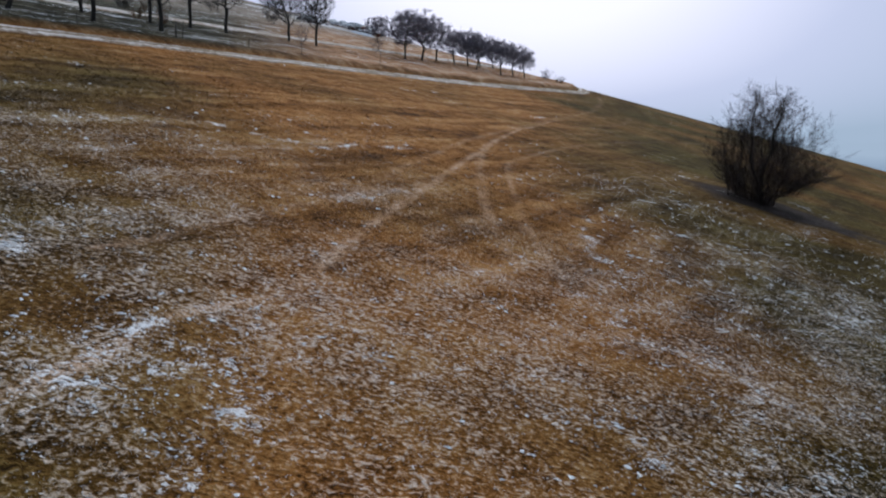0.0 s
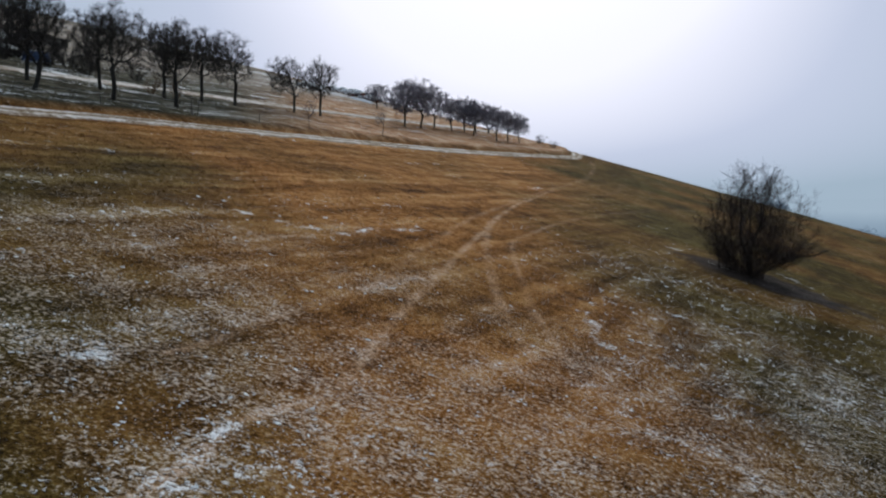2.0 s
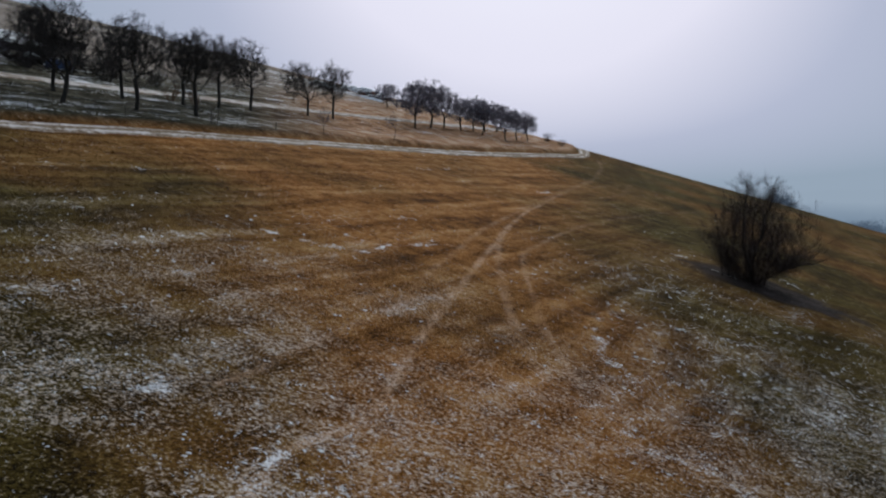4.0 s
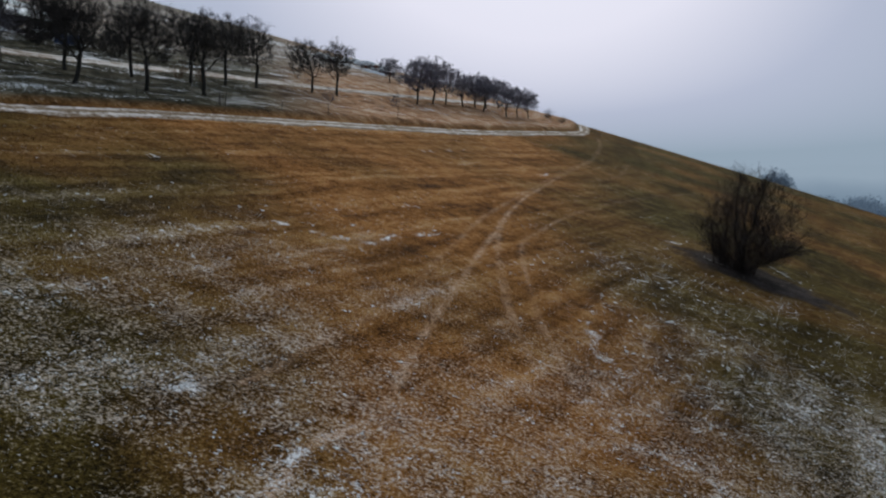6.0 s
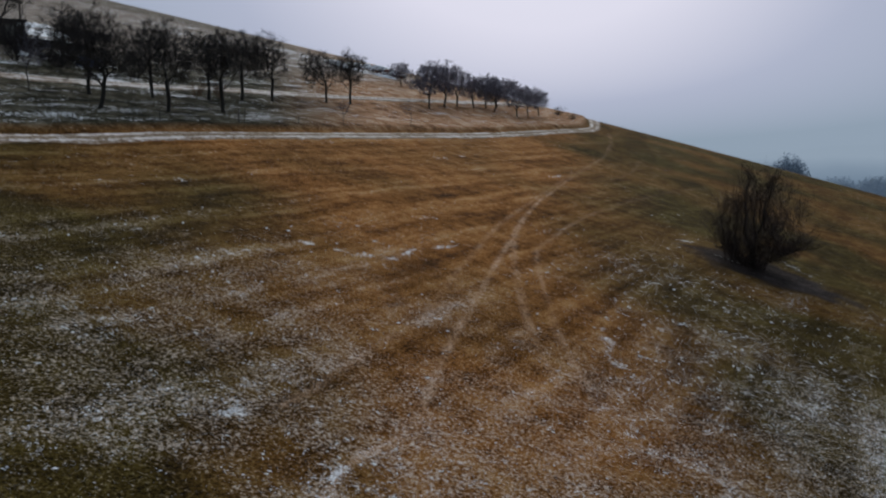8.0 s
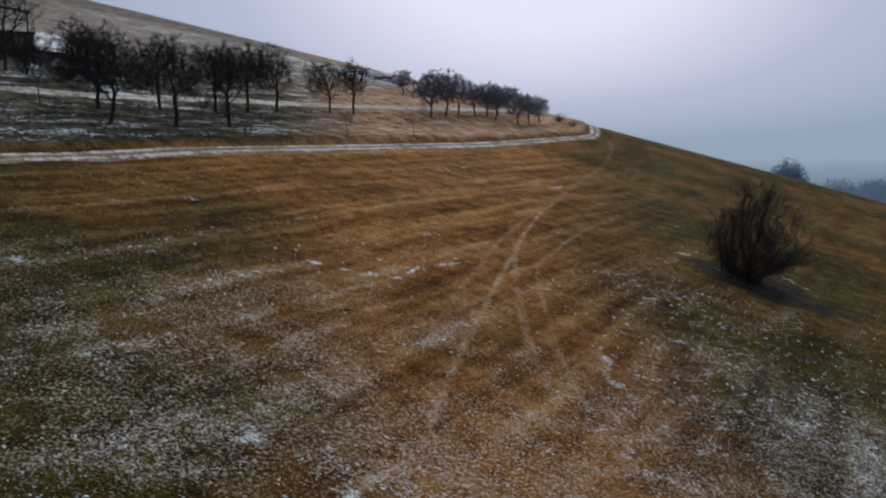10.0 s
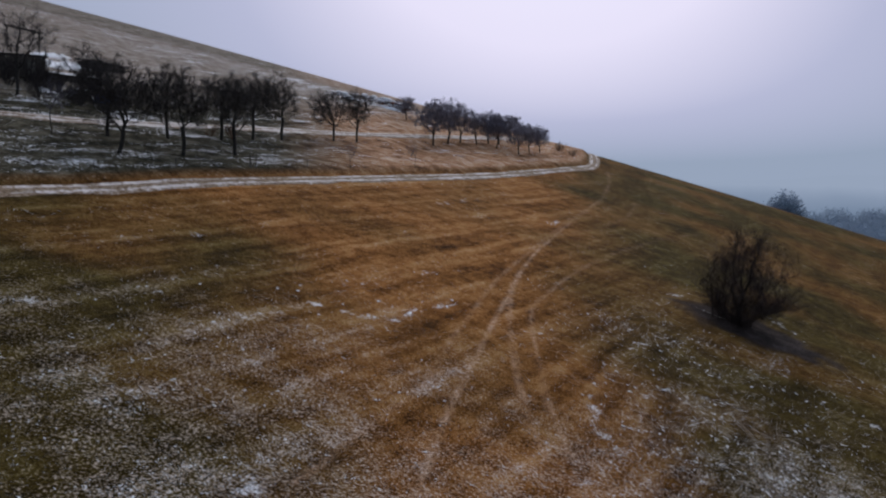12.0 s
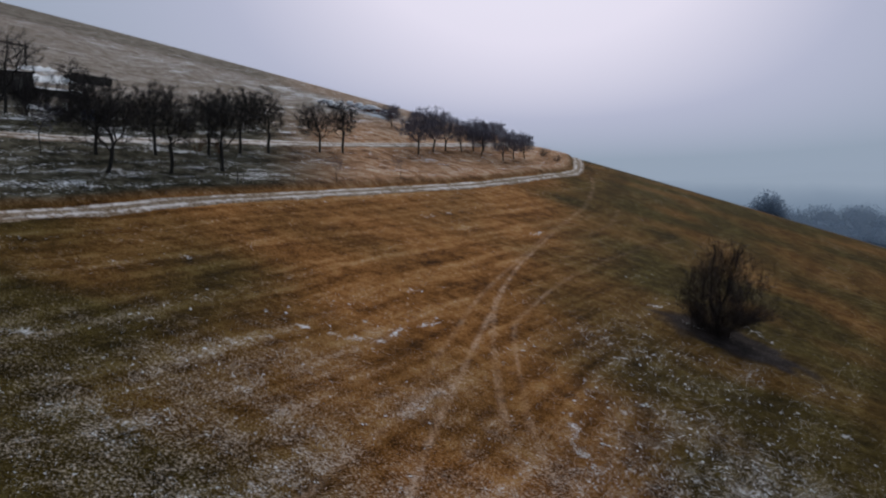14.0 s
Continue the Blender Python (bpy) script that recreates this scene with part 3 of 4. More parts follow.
def branch(rng, start, way, length, radius, n, wander, lift, tip=0.35):
    """A wandering polyline from start; lift bends it up (or down if negative)."""
    p, d = np.array(start, float), np.array(way, float) / np.linalg.norm(way)
    pts, rad = [p.copy()], [radius]
    for i in range(n):
        d = d + np.array([rng.gauss(0, wander) for _ in range(3)]) + np.array([0, 0, lift])
        d /= np.linalg.norm(d)
        p = p + d * length / n
        pts.append(p.copy())
        rad.append(radius * (1 - (1 - tip) * (i + 1) / n))
    return np.array(pts), rad


def off(rng, d, angle):
    """A direction that leaves d by about the angle."""
    d = np.asarray(d) / np.linalg.norm(d)
    r = np.array([rng.gauss(0, 1) for _ in range(3)])
    r = r - d * (r @ d)
    r /= np.linalg.norm(r)
    return d * math.cos(angle) + r * math.sin(angle)


def spot_on(rng, line, lo, hi):
    pts, rad = line
    s = rng.uniform(lo, hi) * (len(pts) - 1)
    i = min(int(s), len(pts) - 2)
    f = s - i
    return pts[i] * (1 - f) + pts[i + 1] * f, pts[i + 1] - pts[i], rad[i] * (1 - f) + rad[i + 1] * f


def keep_in(rng, lines, centre, radii, slack=0.08):
    """Bends what grows out of the crown's rounded form back to it, unevenly."""
    out = []
    for pts, rad in lines:
        q = (pts - centre) / radii
        r = np.linalg.norm(q, axis=1)
        a = np.arctan2(q[:, 1], q[:, 0])
        lim = 1 + 0.12 * np.sin(3 * a + 5 * q[:, 2]) + rng.uniform(-slack, slack)
        out.append((np.where((r > lim)[:, None], centre + (pts - centre) * (lim / np.maximum(r, 1e-6))[:, None], pts), rad))
    return out


def grow(seed, height, width, stem, seeds, step, flat=0.0):
    """A branching skeleton that fills a lobed, rounded crown: points, parents and thicknesses."""
    rs_t = np.random.RandomState(seed)
    fork, low = height * stem, height * stem * 0.85
    q = rs_t.randn(seeds, 3)
    q /= np.linalg.norm(q, axis=1)[:, None]
    ang = np.arctan2(q[:, 1], q[:, 0])
    ph = rs_t.rand(3) * 6.28
    lobes = 0.86 + 0.13 * np.sin(3 * ang + ph[0] + 2 * q[:, 2]) + 0.10 * np.sin(5 * ang + ph[1] - 4 * q[:, 2]) + 0.06 * rs_t.randn(seeds)
    q *= (rs_t.rand(seeds, 1) ** 0.42) * lobes[:, None]
    lean = rs_t.randn(2) * 0.05 * height
    aim = q * np.array([width / 2, width / 2, (height - low) / 2]) + np.array([lean[0], lean[1], (height + low) / 2])
    aim = aim[aim[:, 2] > low + flat * np.hypot(aim[:, 0], aim[:, 1])]
    pts, parent, way = [np.array([0, 0, -0.3])], [-1], [np.array([0, 0, 1.0])]
    d = np.array([rs_t.randn() * 0.12, rs_t.randn() * 0.12, 1.0])
    for _ in range(int((fork + 0.3) / step)):
        d = d + np.array([*(rs_t.randn(2) * 0.10), 0.25])
        d /= np.linalg.norm(d)
        pts.append(pts[-1] + d * step)
        parent.append(len(pts) - 2)
        way.append(d)
    p = np.array(pts)
    gap = np.linalg.norm(aim[:, None] - p[None], axis=2)
    near, best = gap.argmin(1), gap.min(1)
    kids = [0] * len(pts)
    for turn in range(70):
        open_aim = np.flatnonzero(best < (99 if turn < 8 else height * 0.38))
        if not len(open_aim):
            break
        fresh = []
        for k in np.unique(near[open_aim]):
            if kids[k] > 3:
                continue
            pull = aim[open_aim[near[open_aim] == k]] - pts[k]
            pull = (pull / (np.linalg.norm(pull, axis=1)[:, None] + 1e-6)).mean(0)
            g = pull + 0.45 * way[k] + rs_t.randn(3) * 0.22
            g /= np.linalg.norm(g) + 1e-6
            fresh.append(len(pts))
            pts.append(pts[k] + g * step)
            parent.append(k)
            way.append(g)
            kids[k] += 1
            kids.append(0)
        if not fresh:
            break
        new_p = np.array([pts[k] for k in fresh])
        gap = np.linalg.norm(aim[:, None] - new_p[None], axis=2)
        m = gap.min(1)
        near = np.where(m < best, np.array(fresh)[gap.argmin(1)], near)
        best = np.minimum(best, m)
        live = best > step * 1.25
        aim, near, best = aim[live], near[live], best[live]
        if not len(aim):
            break
    thick = np.zeros(len(pts))
    for k in range(len(pts) - 1, 0, -1):
        if thick[k] == 0:
            thick[k] = 1.0
        thick[parent[k]] += thick[k]
    return np.array(pts), parent, np.array(way), thick


def tree_meshes(seed, height, width, stem, seeds, twigs, fine_r, girth, m_bark, m_twig, flat=0.0):
    """A bare tree: trunk with crooked limbs, and a broad crown of fine twigs."""
    step = height * 0.034
    pts, parent, way, load = grow(seed, height, width, stem, seeds, step, flat)
    rs_t = np.random.RandomState(seed + 500)
    radius = girth * (load / load[1]) ** 0.5
    radius = np.maximum(radius, fine_r * 1.5)
    radius[:2] *= 1.35
    main = {}
    for k in range(1, len(pts)):
        if parent[k] not in main or load[k] > load[main[parent[k]]]:
            main[parent[k]] = k
    wood, thin = [], []
    for k in range(1, len(pts)):
        if main[parent[k]] == k and parent[k] != 0:
            continue
        chain = [parent[k], k]
        while chain[-1] in main:
            chain.append(main[chain[-1]])
        rad = radius[chain].copy()
        rad[0] = min(rad[0], rad[1] * 1.25) if parent[k] else rad[0]
        (wood if rad[1] > 0.05 else thin).append((pts[chain], rad))
    # sprays of twigs on all thin wood
    at = np.flatnonzero((radius < 0.05) & (pts[:, 2] > height * stem * 0.8))
    at = rs_t.choice(at, twigs)
    base = pts[at] + rs_t.randn(twigs, 3) * step * 0.3
    d = way[at] + rs_t.randn(twigs, 3) * 0.55 + np.array([0, 0, 0.10])
    d /= np.linalg.norm(d, axis=1)[:, None]
    size = height * (0.035 + 0.05 * rs_t.rand(twigs))
    bend = rs_t.randn(twigs, 3) * 0.22
    p1 = base + d * size[:, None] * 0.5
    p2 = p1 + (d + bend) * size[:, None] * 0.5
    rad = np.array([1.0, 0.85, 0.5]) * fine_r
    thin += [(q, rad) for q in np.stack([base, p1, p2], 1)]
    side = p1 + rs_t.randn(twigs, 3) * 0.02
    d2 = d + rs_t.randn(twigs, 3) * 0.6
    thin += [(q, rad[1:]) for q in np.stack([side, side + d2 / np.linalg.norm(d2, axis=1)[:, None] * size[:, None] * 0.55], 1)]
    return mesh_from("trunk", *tubes(wood, 7), m_bark, smooth=True), mesh_from("crown", *tubes(thin, 3), m_twig)


def plant(name, meshes, x, y, turn, size, label, category, group="", sink=0.05):
    ob = new(name)
    ob.matrix_basis = Matrix.LocRotScale((x, y, float(ground_z(np.array([x]), np.array([y]))[0]) - sink), Euler((0, 0, turn)), (size, size, size))
    tagged(ob, label, category, group)
    for n, me in zip(("trunk", "crown"), meshes):
        part(n, me, ob)
    return ob


# templates of 9 m; a crown as wide as high
ORCHARD = [tree_meshes(s, 9.0, w, st, 650, 3000, 0.0108, 0.20, M_BARK, M_TWIG) for s, w, st in ((11, 7.2, 0.30), (12, 6.4, 0.33), (13, 8.0, 0.28), (14, 5.8, 0.35), (15, 7.0, 0.30))]
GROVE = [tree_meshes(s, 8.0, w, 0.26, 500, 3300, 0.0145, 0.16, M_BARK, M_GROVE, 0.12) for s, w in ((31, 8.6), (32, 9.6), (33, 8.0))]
SPARSE = tree_meshes(17, 9.0, 6.6, 0.36, 420, 1300, 0.0095, 0.17, M_BARK, M_TWIG)
YOUNG = [tree_meshes(s, 5.0, 2.6, 0.38, 90, 260, 0.008, 0.045, M_BARK, M_GROVE) for s in (51, 52)]

# x, y, height, template
ORCHARD_AT = [(-36.4, 73.0, 9.6, 2), (-32.0, 79.6, 9.5, 0), (-28.3, 87.8, 9.5, 1), (-26.6, 107.0, 9.2, 0), (-40.6, 80.6, 8.8, 4), (-36.2, 87.6, 8.8, 3), (-31.9, 95.2, 8.8, 1), (-29.4, 101.4, 9.0, 3),
              (-20.9, 117.6, 7.9, 4), (-17.9, 122.5, 8.3, 1)]
ORCHARD_LABELS = ["old dark fruit tree with a broad bare crown on snowy slope", "bare old fruit tree with forked trunk standing above the farm road", "leafless fruit tree with a dense dark rounded crown in the orchard"]
for i, (x, y, h, k) in enumerate(ORCHARD_AT):
    plant("orchard_tree", ORCHARD[k], x, y, 1.3 * i + 0.4, h / 9.0, ORCHARD_LABELS[i % 3], "fruit tree", "old orchard trees")
for x, y, h in [(-49.4, 94.3, 8.0), (-54.9, 89.2, 10.4)]:
    plant("orchard_tree", SPARSE, x, y, x, h / 9.0, "old fruit tree with a thin airy crown before the sheds", "fruit tree", "old orchard trees")
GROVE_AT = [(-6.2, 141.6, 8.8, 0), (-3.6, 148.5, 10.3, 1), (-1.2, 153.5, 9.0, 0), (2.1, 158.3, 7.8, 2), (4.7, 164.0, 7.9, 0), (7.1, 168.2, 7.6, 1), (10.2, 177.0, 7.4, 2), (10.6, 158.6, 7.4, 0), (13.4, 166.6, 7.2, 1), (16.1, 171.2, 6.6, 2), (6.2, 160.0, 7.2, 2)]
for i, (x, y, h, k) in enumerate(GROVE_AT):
    plant("grove_tree", GROVE[k], x, y, 2.1 * i, 0.87 * h / 8.0, "leafless tree, hazed grey-violet, in the row along the upper track", "tree", "tree row on the crest")
plant("young_tree", YOUNG[0], -43.7, 74.1, 0.5, 1.3, "slender young fruit tree leaning a little on the orchard slope", "young tree")
plant("young_tree", YOUNG[1], -15.8, 97.5, 1.5, 0.76, "thin bare sapling beside the farm road bank", "young tree")
plant("young_tree", YOUNG[0], -8.1, 111.0, 2.9, 0.84, "thin bare sapling with a hazy crown above the farm road", "young tree")
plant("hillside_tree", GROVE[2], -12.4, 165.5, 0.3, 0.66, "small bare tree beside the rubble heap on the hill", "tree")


def shrub_meshes(seed, height, width, stems, twigs, thick, m_bark, m_twig):
    """A bush of many stems that fan out from the ground."""
    rng = random.Random(seed)
    wood, mid, fine = [], [], []
    for i in range(stems):
        a = rng.uniform(0, 2 * math.pi)
        out = rng.uniform(0.05, 1.0) ** 0.8 * width / height * 1.15
        s = branch(rng, (0.35 * math.cos(a) * rng.random(), 0.35 * math.sin(a) * rng.random(), -0.25), (math.cos(a) * out, math.sin(a) * out, 0.9), height * rng.uniform(0.72, 1.0) * (1 - 0.12 * out), 0.0125 * height, 7, 0.10, 0.015, 0.25)
        wood.append(s)
        for _ in range(9):
            p, d, r = spot_on(rng, s, 0.15, 1.0)
            bough = branch(rng, p, off(rng, d, rng.uniform(0.25, 0.8)), height * rng.uniform(0.16, 0.32), min(r * 0.7, 0.035), 4, 0.16, 0.02, 0.35)
            mid.append(bough)
            for _ in range(twigs):
                p2, d2, r2 = spot_on(rng, bough, 0.15, 1.0)
                twig = branch(rng, p2, off(rng, d2, rng.uniform(0.2, 0.7)), height * rng.uniform(0.07, 0.15), thick, 3, 0.18, 0.02, 0.5)
                fine.append(twig)
                p3, d3, r3 = spot_on(rng, twig, 0.2, 0.8)
                fine.append(branch(rng, p3, off(rng, d3, rng.uniform(0.3, 0.8)), height * rng.uniform(0.04, 0.08), thick * 0.8, 2, 0.2, 0.0, 0.6))
    v, f = tubes(wood, 6)
    v1, f1 = tubes(mid, 4)
    v2, f2 = tubes(fine, 3)
    return mesh_from("trunk", v, f, m_bark, smooth=True), mesh_from("crown", np.vstack([v1, v2]), np.vstack([f1, f2 + len(v1)]), m_twig)


def willow_meshes(seed):
    """A big willow bush: two sinuous leaders over a dense foot, a fan of fine stems, thin poles on one side and low boughs on the other."""
    rng = random.Random(seed)
    wood, mid, fine = [], [], []
    middle, reach = np.array([0.5, 0, 5.2]), np.array([5.5, 5.0, 5.3])

    def dress(stem, boughs, twigs, long, lo=0.25, lift=0.03):
        for _ in range(boughs):
            p, d, r = spot_on(rng, stem, lo, 1.0)
            bough = branch(rng, p, off(rng, d, rng.uniform(0.3, 0.85)), long * rng.uniform(0.5, 1.0), min(r * 0.5, 0.012), 5, 0.12, lift, 0.3)
            if np.linalg.norm((bough[0][-1] - middle) / reach) > rng.uniform(0.88, 1.08):
                continue
            mid.append(bough)
            for _ in range(twigs):
                p2, d2, r2 = spot_on(rng, bough, 0.1, 1.0)
                twig = branch(rng, p2, off(rng, d2, rng.uniform(0.35, 1.05)), long * rng.uniform(0.25, 0.55), 0.0075, 3, 0.13, 0.06, 0.5)
                fine.append(twig)
                for _ in range(2):
                    p3, d3, r3 = spot_on(rng, twig, 0.15, 0.85)
                    fine.append(branch(rng, p3, off(rng, d3, rng.uniform(0.3, 0.9)), long * rng.uniform(0.14, 0.3), 0.0062, 1, 0.15, 0.03, 0.6))
    for line, radius in ((((0.1, 0, -0.3), (0.0, 0, 1.6), (0.2, 0, 3.0), (0.95, 0.1, 4.6), (1.1, 0.1, 6.0), (1.5, 0, 7.3), (1.75, -0.1, 8.6), (2.2, 0, 9.9)), 0.17), (((-0.3, 0, -0.3), (-0.35, 0, 1.6), (-0.9, -0.1, 3.6), (-0.7, 0, 5.2), (-0.85, 0.1, 7.0), (-0.6, 0, 8.3), (-0.8, 0, 9.7)), 0.15), (((0.1, 0.3, -0.3), (0.3, 0.5, 2.5), (0.2, 0.8, 5.0), (0.5, 0.9, 7.2), (0.3, 1.0, 9.0)), 0.12)):
        pts = np.array(line) + np.array([[rng.gauss(0, 0.06) for _ in range(3)] for _ in line])
        s = (pts, list(np.linspace(radius, 0.025, len(line))))
        wood.append(s)
        dress(s, 28, 14, 2.3, 0.25)
    for i in range(62):
        a = 2.39996 * i
        tilt = math.radians(8 + 60 * ((i + rng.random()) / 62) ** 0.75)
        way = np.array([math.cos(a) * math.sin(tilt), math.sin(a) * math.sin(tilt), math.cos(tilt)])
        far_out = 1.0
        while np.linalg.norm((way * far_out - middle) / reach) < 1.0 or far_out < 2.5:
            far_out += 0.2
        s = branch(rng, (0.6 * math.cos(a) * rng.random(), 0.6 * math.sin(a) * rng.random(), -0.3), way, far_out * rng.uniform(0.72, 0.98), 0.020, 7, 0.07, 0.012, 0.2)
        s = keep_in(rng, [s], middle, reach * 0.96, 0.1)[0]
        mid.append(s)
        dress(s, 13, 12, 2.0, 0.2)
    for x0 in (-2.7, -2.2, -1.8):
        s = branch(rng, (x0, rng.uniform(-0.3, 0.5), -0.3), (-0.03, 0, 1), rng.uniform(6.4, 7.6), 0.06, 7, 0.04, 0.02, 0.25)
        wood.append(s)
        dress(s, 12, 12, 1.6, 0.4)
    upper = len(fine)
    for i in range(8):
        s = branch(rng, (0.5, rng.uniform(-0.4, 0.4), 0.3), (1.0, rng.uniform(-0.5, 0.4), rng.uniform(0.3, 0.6)), rng.uniform(4.6, 6.4), 0.055, 7, 0.07, 0.0, 0.2)
        wood.append(s)
        for _ in range(12):
            p, d, r = spot_on(rng, s, 0.35, 1.0)
            bough = branch(rng, p, off(rng, d, rng.uniform(0.2, 0.5)), rng.uniform(0.9, 1.8), 0.014, 4, 0.12, 0.02, 0.3)
            mid.append(bough)
            for _ in range(9):
                p2, d2, r2 = spot_on(rng, bough, 0.1, 1.0)
                fine.append(branch(rng, p2, off(rng, d2, rng.uniform(0.15, 0.55)), rng.uniform(0.4, 0.9), 0.006, 3, 0.13, 0.02, 0.5))
    fine[:] = [q for q in fine[:upper] if np.linalg.norm((q[0][-1] - middle) / reach) < rng.uniform(0.95, 1.14)] + fine[upper:]
    for i in range(95):
        a = rng.uniform(0, 2 * math.pi)
        q = rng.random() ** 0.5
        fine.append(branch(rng, (1.25 * math.cos(a) * q, 1.0 * math.sin(a) * q, -0.2), (math.cos(a) * 0.3, math.sin(a) * 0.3, 1), rng.uniform(1.0, 2.6), 0.035, 3, 0.12, 0.0, 0.4))
    v, f = tubes(wood, 6)
    v1, f1 = tubes(mid, 4)
    v2, f2 = tubes(fine, 3)
    return mesh_from("trunk", v, f, M_BARK, smooth=True), mesh_from("crown", np.vstack([v1, v2]), np.vstack([f1, f2 + len(v1)]), M_WILLOW)


WILLOW = willow_meshes(7)
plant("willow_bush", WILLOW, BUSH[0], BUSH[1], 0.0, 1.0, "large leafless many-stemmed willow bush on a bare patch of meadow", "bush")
SHRUB = [shrub_meshes(17, 3.0, 2.4, 12, 4, 0.014, M_TWIG, M_TWIG), shrub_meshes(18, 3.0, 2.6, 10, 7, 0.007, M_RUSTLEAF, M_RUSTLEAF)]
for x, y, s, k in [(21.9, 185.0, 0.8, 0), (24.3, 180.4, 0.6, 0), (-46.0, 97.0, 1.3, 0), (-50.5, 99.5, 1.4, 0), (-54.5, 98.0, 1.5, 0), (-43.0, 103.0, 1.2, 0), (-47.5, 105.0, 1.3, 0), (-39.0, 106.0, 1.1, 0), (-58.5, 94.0, 1.6, 0), (-53.0, 90.5, 1.5, 0), (-56.0, 96.5, 1.7, 0), (-49.0, 93.0, 1.3, 0), (-45.0, 100.5, 1.4, 0), (-52.0, 103.0, 1.6, 0), (-60.5, 97.0, 1.7, 0), (-57.5, 99.5, 1.8, 0), (-55.0, 100.5, 1.2, 0), (-51.5, 94.5, 1.3, 0), (-48.0, 101.5, 1.5, 0), (-46.5, 109.5, 1.6, 0), (-42.0, 98.5, 1.2, 0), (-61.5, 92.5, 1.7, 0)]:
    plant("shrub", SHRUB[k], x, y, x, s if x > 0 else 0.8 * s, "bare dark thicket shrub beside the upper track", "shrub", "thicket shrubs")
for x, y, s in [(-33.6, 95.4, 0.8), (-31.0, 97.5, 0.9)]:
    plant("shrub", SHRUB[1], x, y, y, s, "shrub holding rusty dead leaves between orchard trunks", "shrub", "rusty shrubs")


# far wood in the valley, haze in its colour: trunks and crowns of many small clumps
rs_far = np.random.RandomState(19)


def far_tree(rng, height, width, count, size):
    """A tapered trunk and a crown of many small leaf-like tufts."""
    v, f = tubes([branch(rng, (0, 0, -1), (0, 0, 1), height * 0.75, height * 0.018, 3, 0.03, 0.0, 0.4)], 5)
    p = rs_far.randn(count, 3)
    p /= np.linalg.norm(p, axis=1)[:, None]
    p *= (rs_far.rand(count, 1) ** 0.4) * (1 + 0.13 * np.sin(5 * np.arctan2(p[:, 1:2], p[:, 0:1]) + 3 * p[:, 2:3] + rng.uniform(0, 6)))
    c = p * np.array([width / 2, width / 2, height * 0.46]) + np.array([0, 0, height * 0.53])
    return (v, f), (c[:, None] + rs_far.randn(count, 3, 3) * size).reshape(-1, 3)


rng = random.Random(91)
trunk_g, crown_g = far_tree(rng, 22.5, 14.0, 17000, 0.23)
lone = new("valley_tree")
lone.matrix_basis = pose(117, 295, float(hill(117, 295)))
tagged(lone, "big lone tree below the crest, distance haze in its colour", "tree")
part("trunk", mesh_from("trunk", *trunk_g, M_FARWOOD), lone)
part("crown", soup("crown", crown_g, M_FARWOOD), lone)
wv = []
for i in range(400):
    y = 395 + 400 * rng.random() ** 1.4
    x = rng.uniform(0.36, 0.75) * (y + 15) - 2
    h = rng.uniform(15, 25) + (y - 400) * 0.02
    (tv, tf), cv = far_tree(rng, h, h * rng.uniform(0.6, 0.85), 900, 0.43)
    base = np.array([x, y, float(hill(x, y))])
    tv = tv[tf[:, (0, 1, 2, 0, 2, 3)].ravel()]
    wv += [tv + base, cv + base]
tagged(new("far_wood", soup("far_wood", np.vstack(wv), M_FARWOOD)), "valley wood coloured blue-grey for distance haze", "wood", kind="stuff")


# ---- sheds and heaps at the upper edge of the orchard ----
def z_at(x, y):
    return float(ground_z(np.array([x]), np.array([y]))[0])


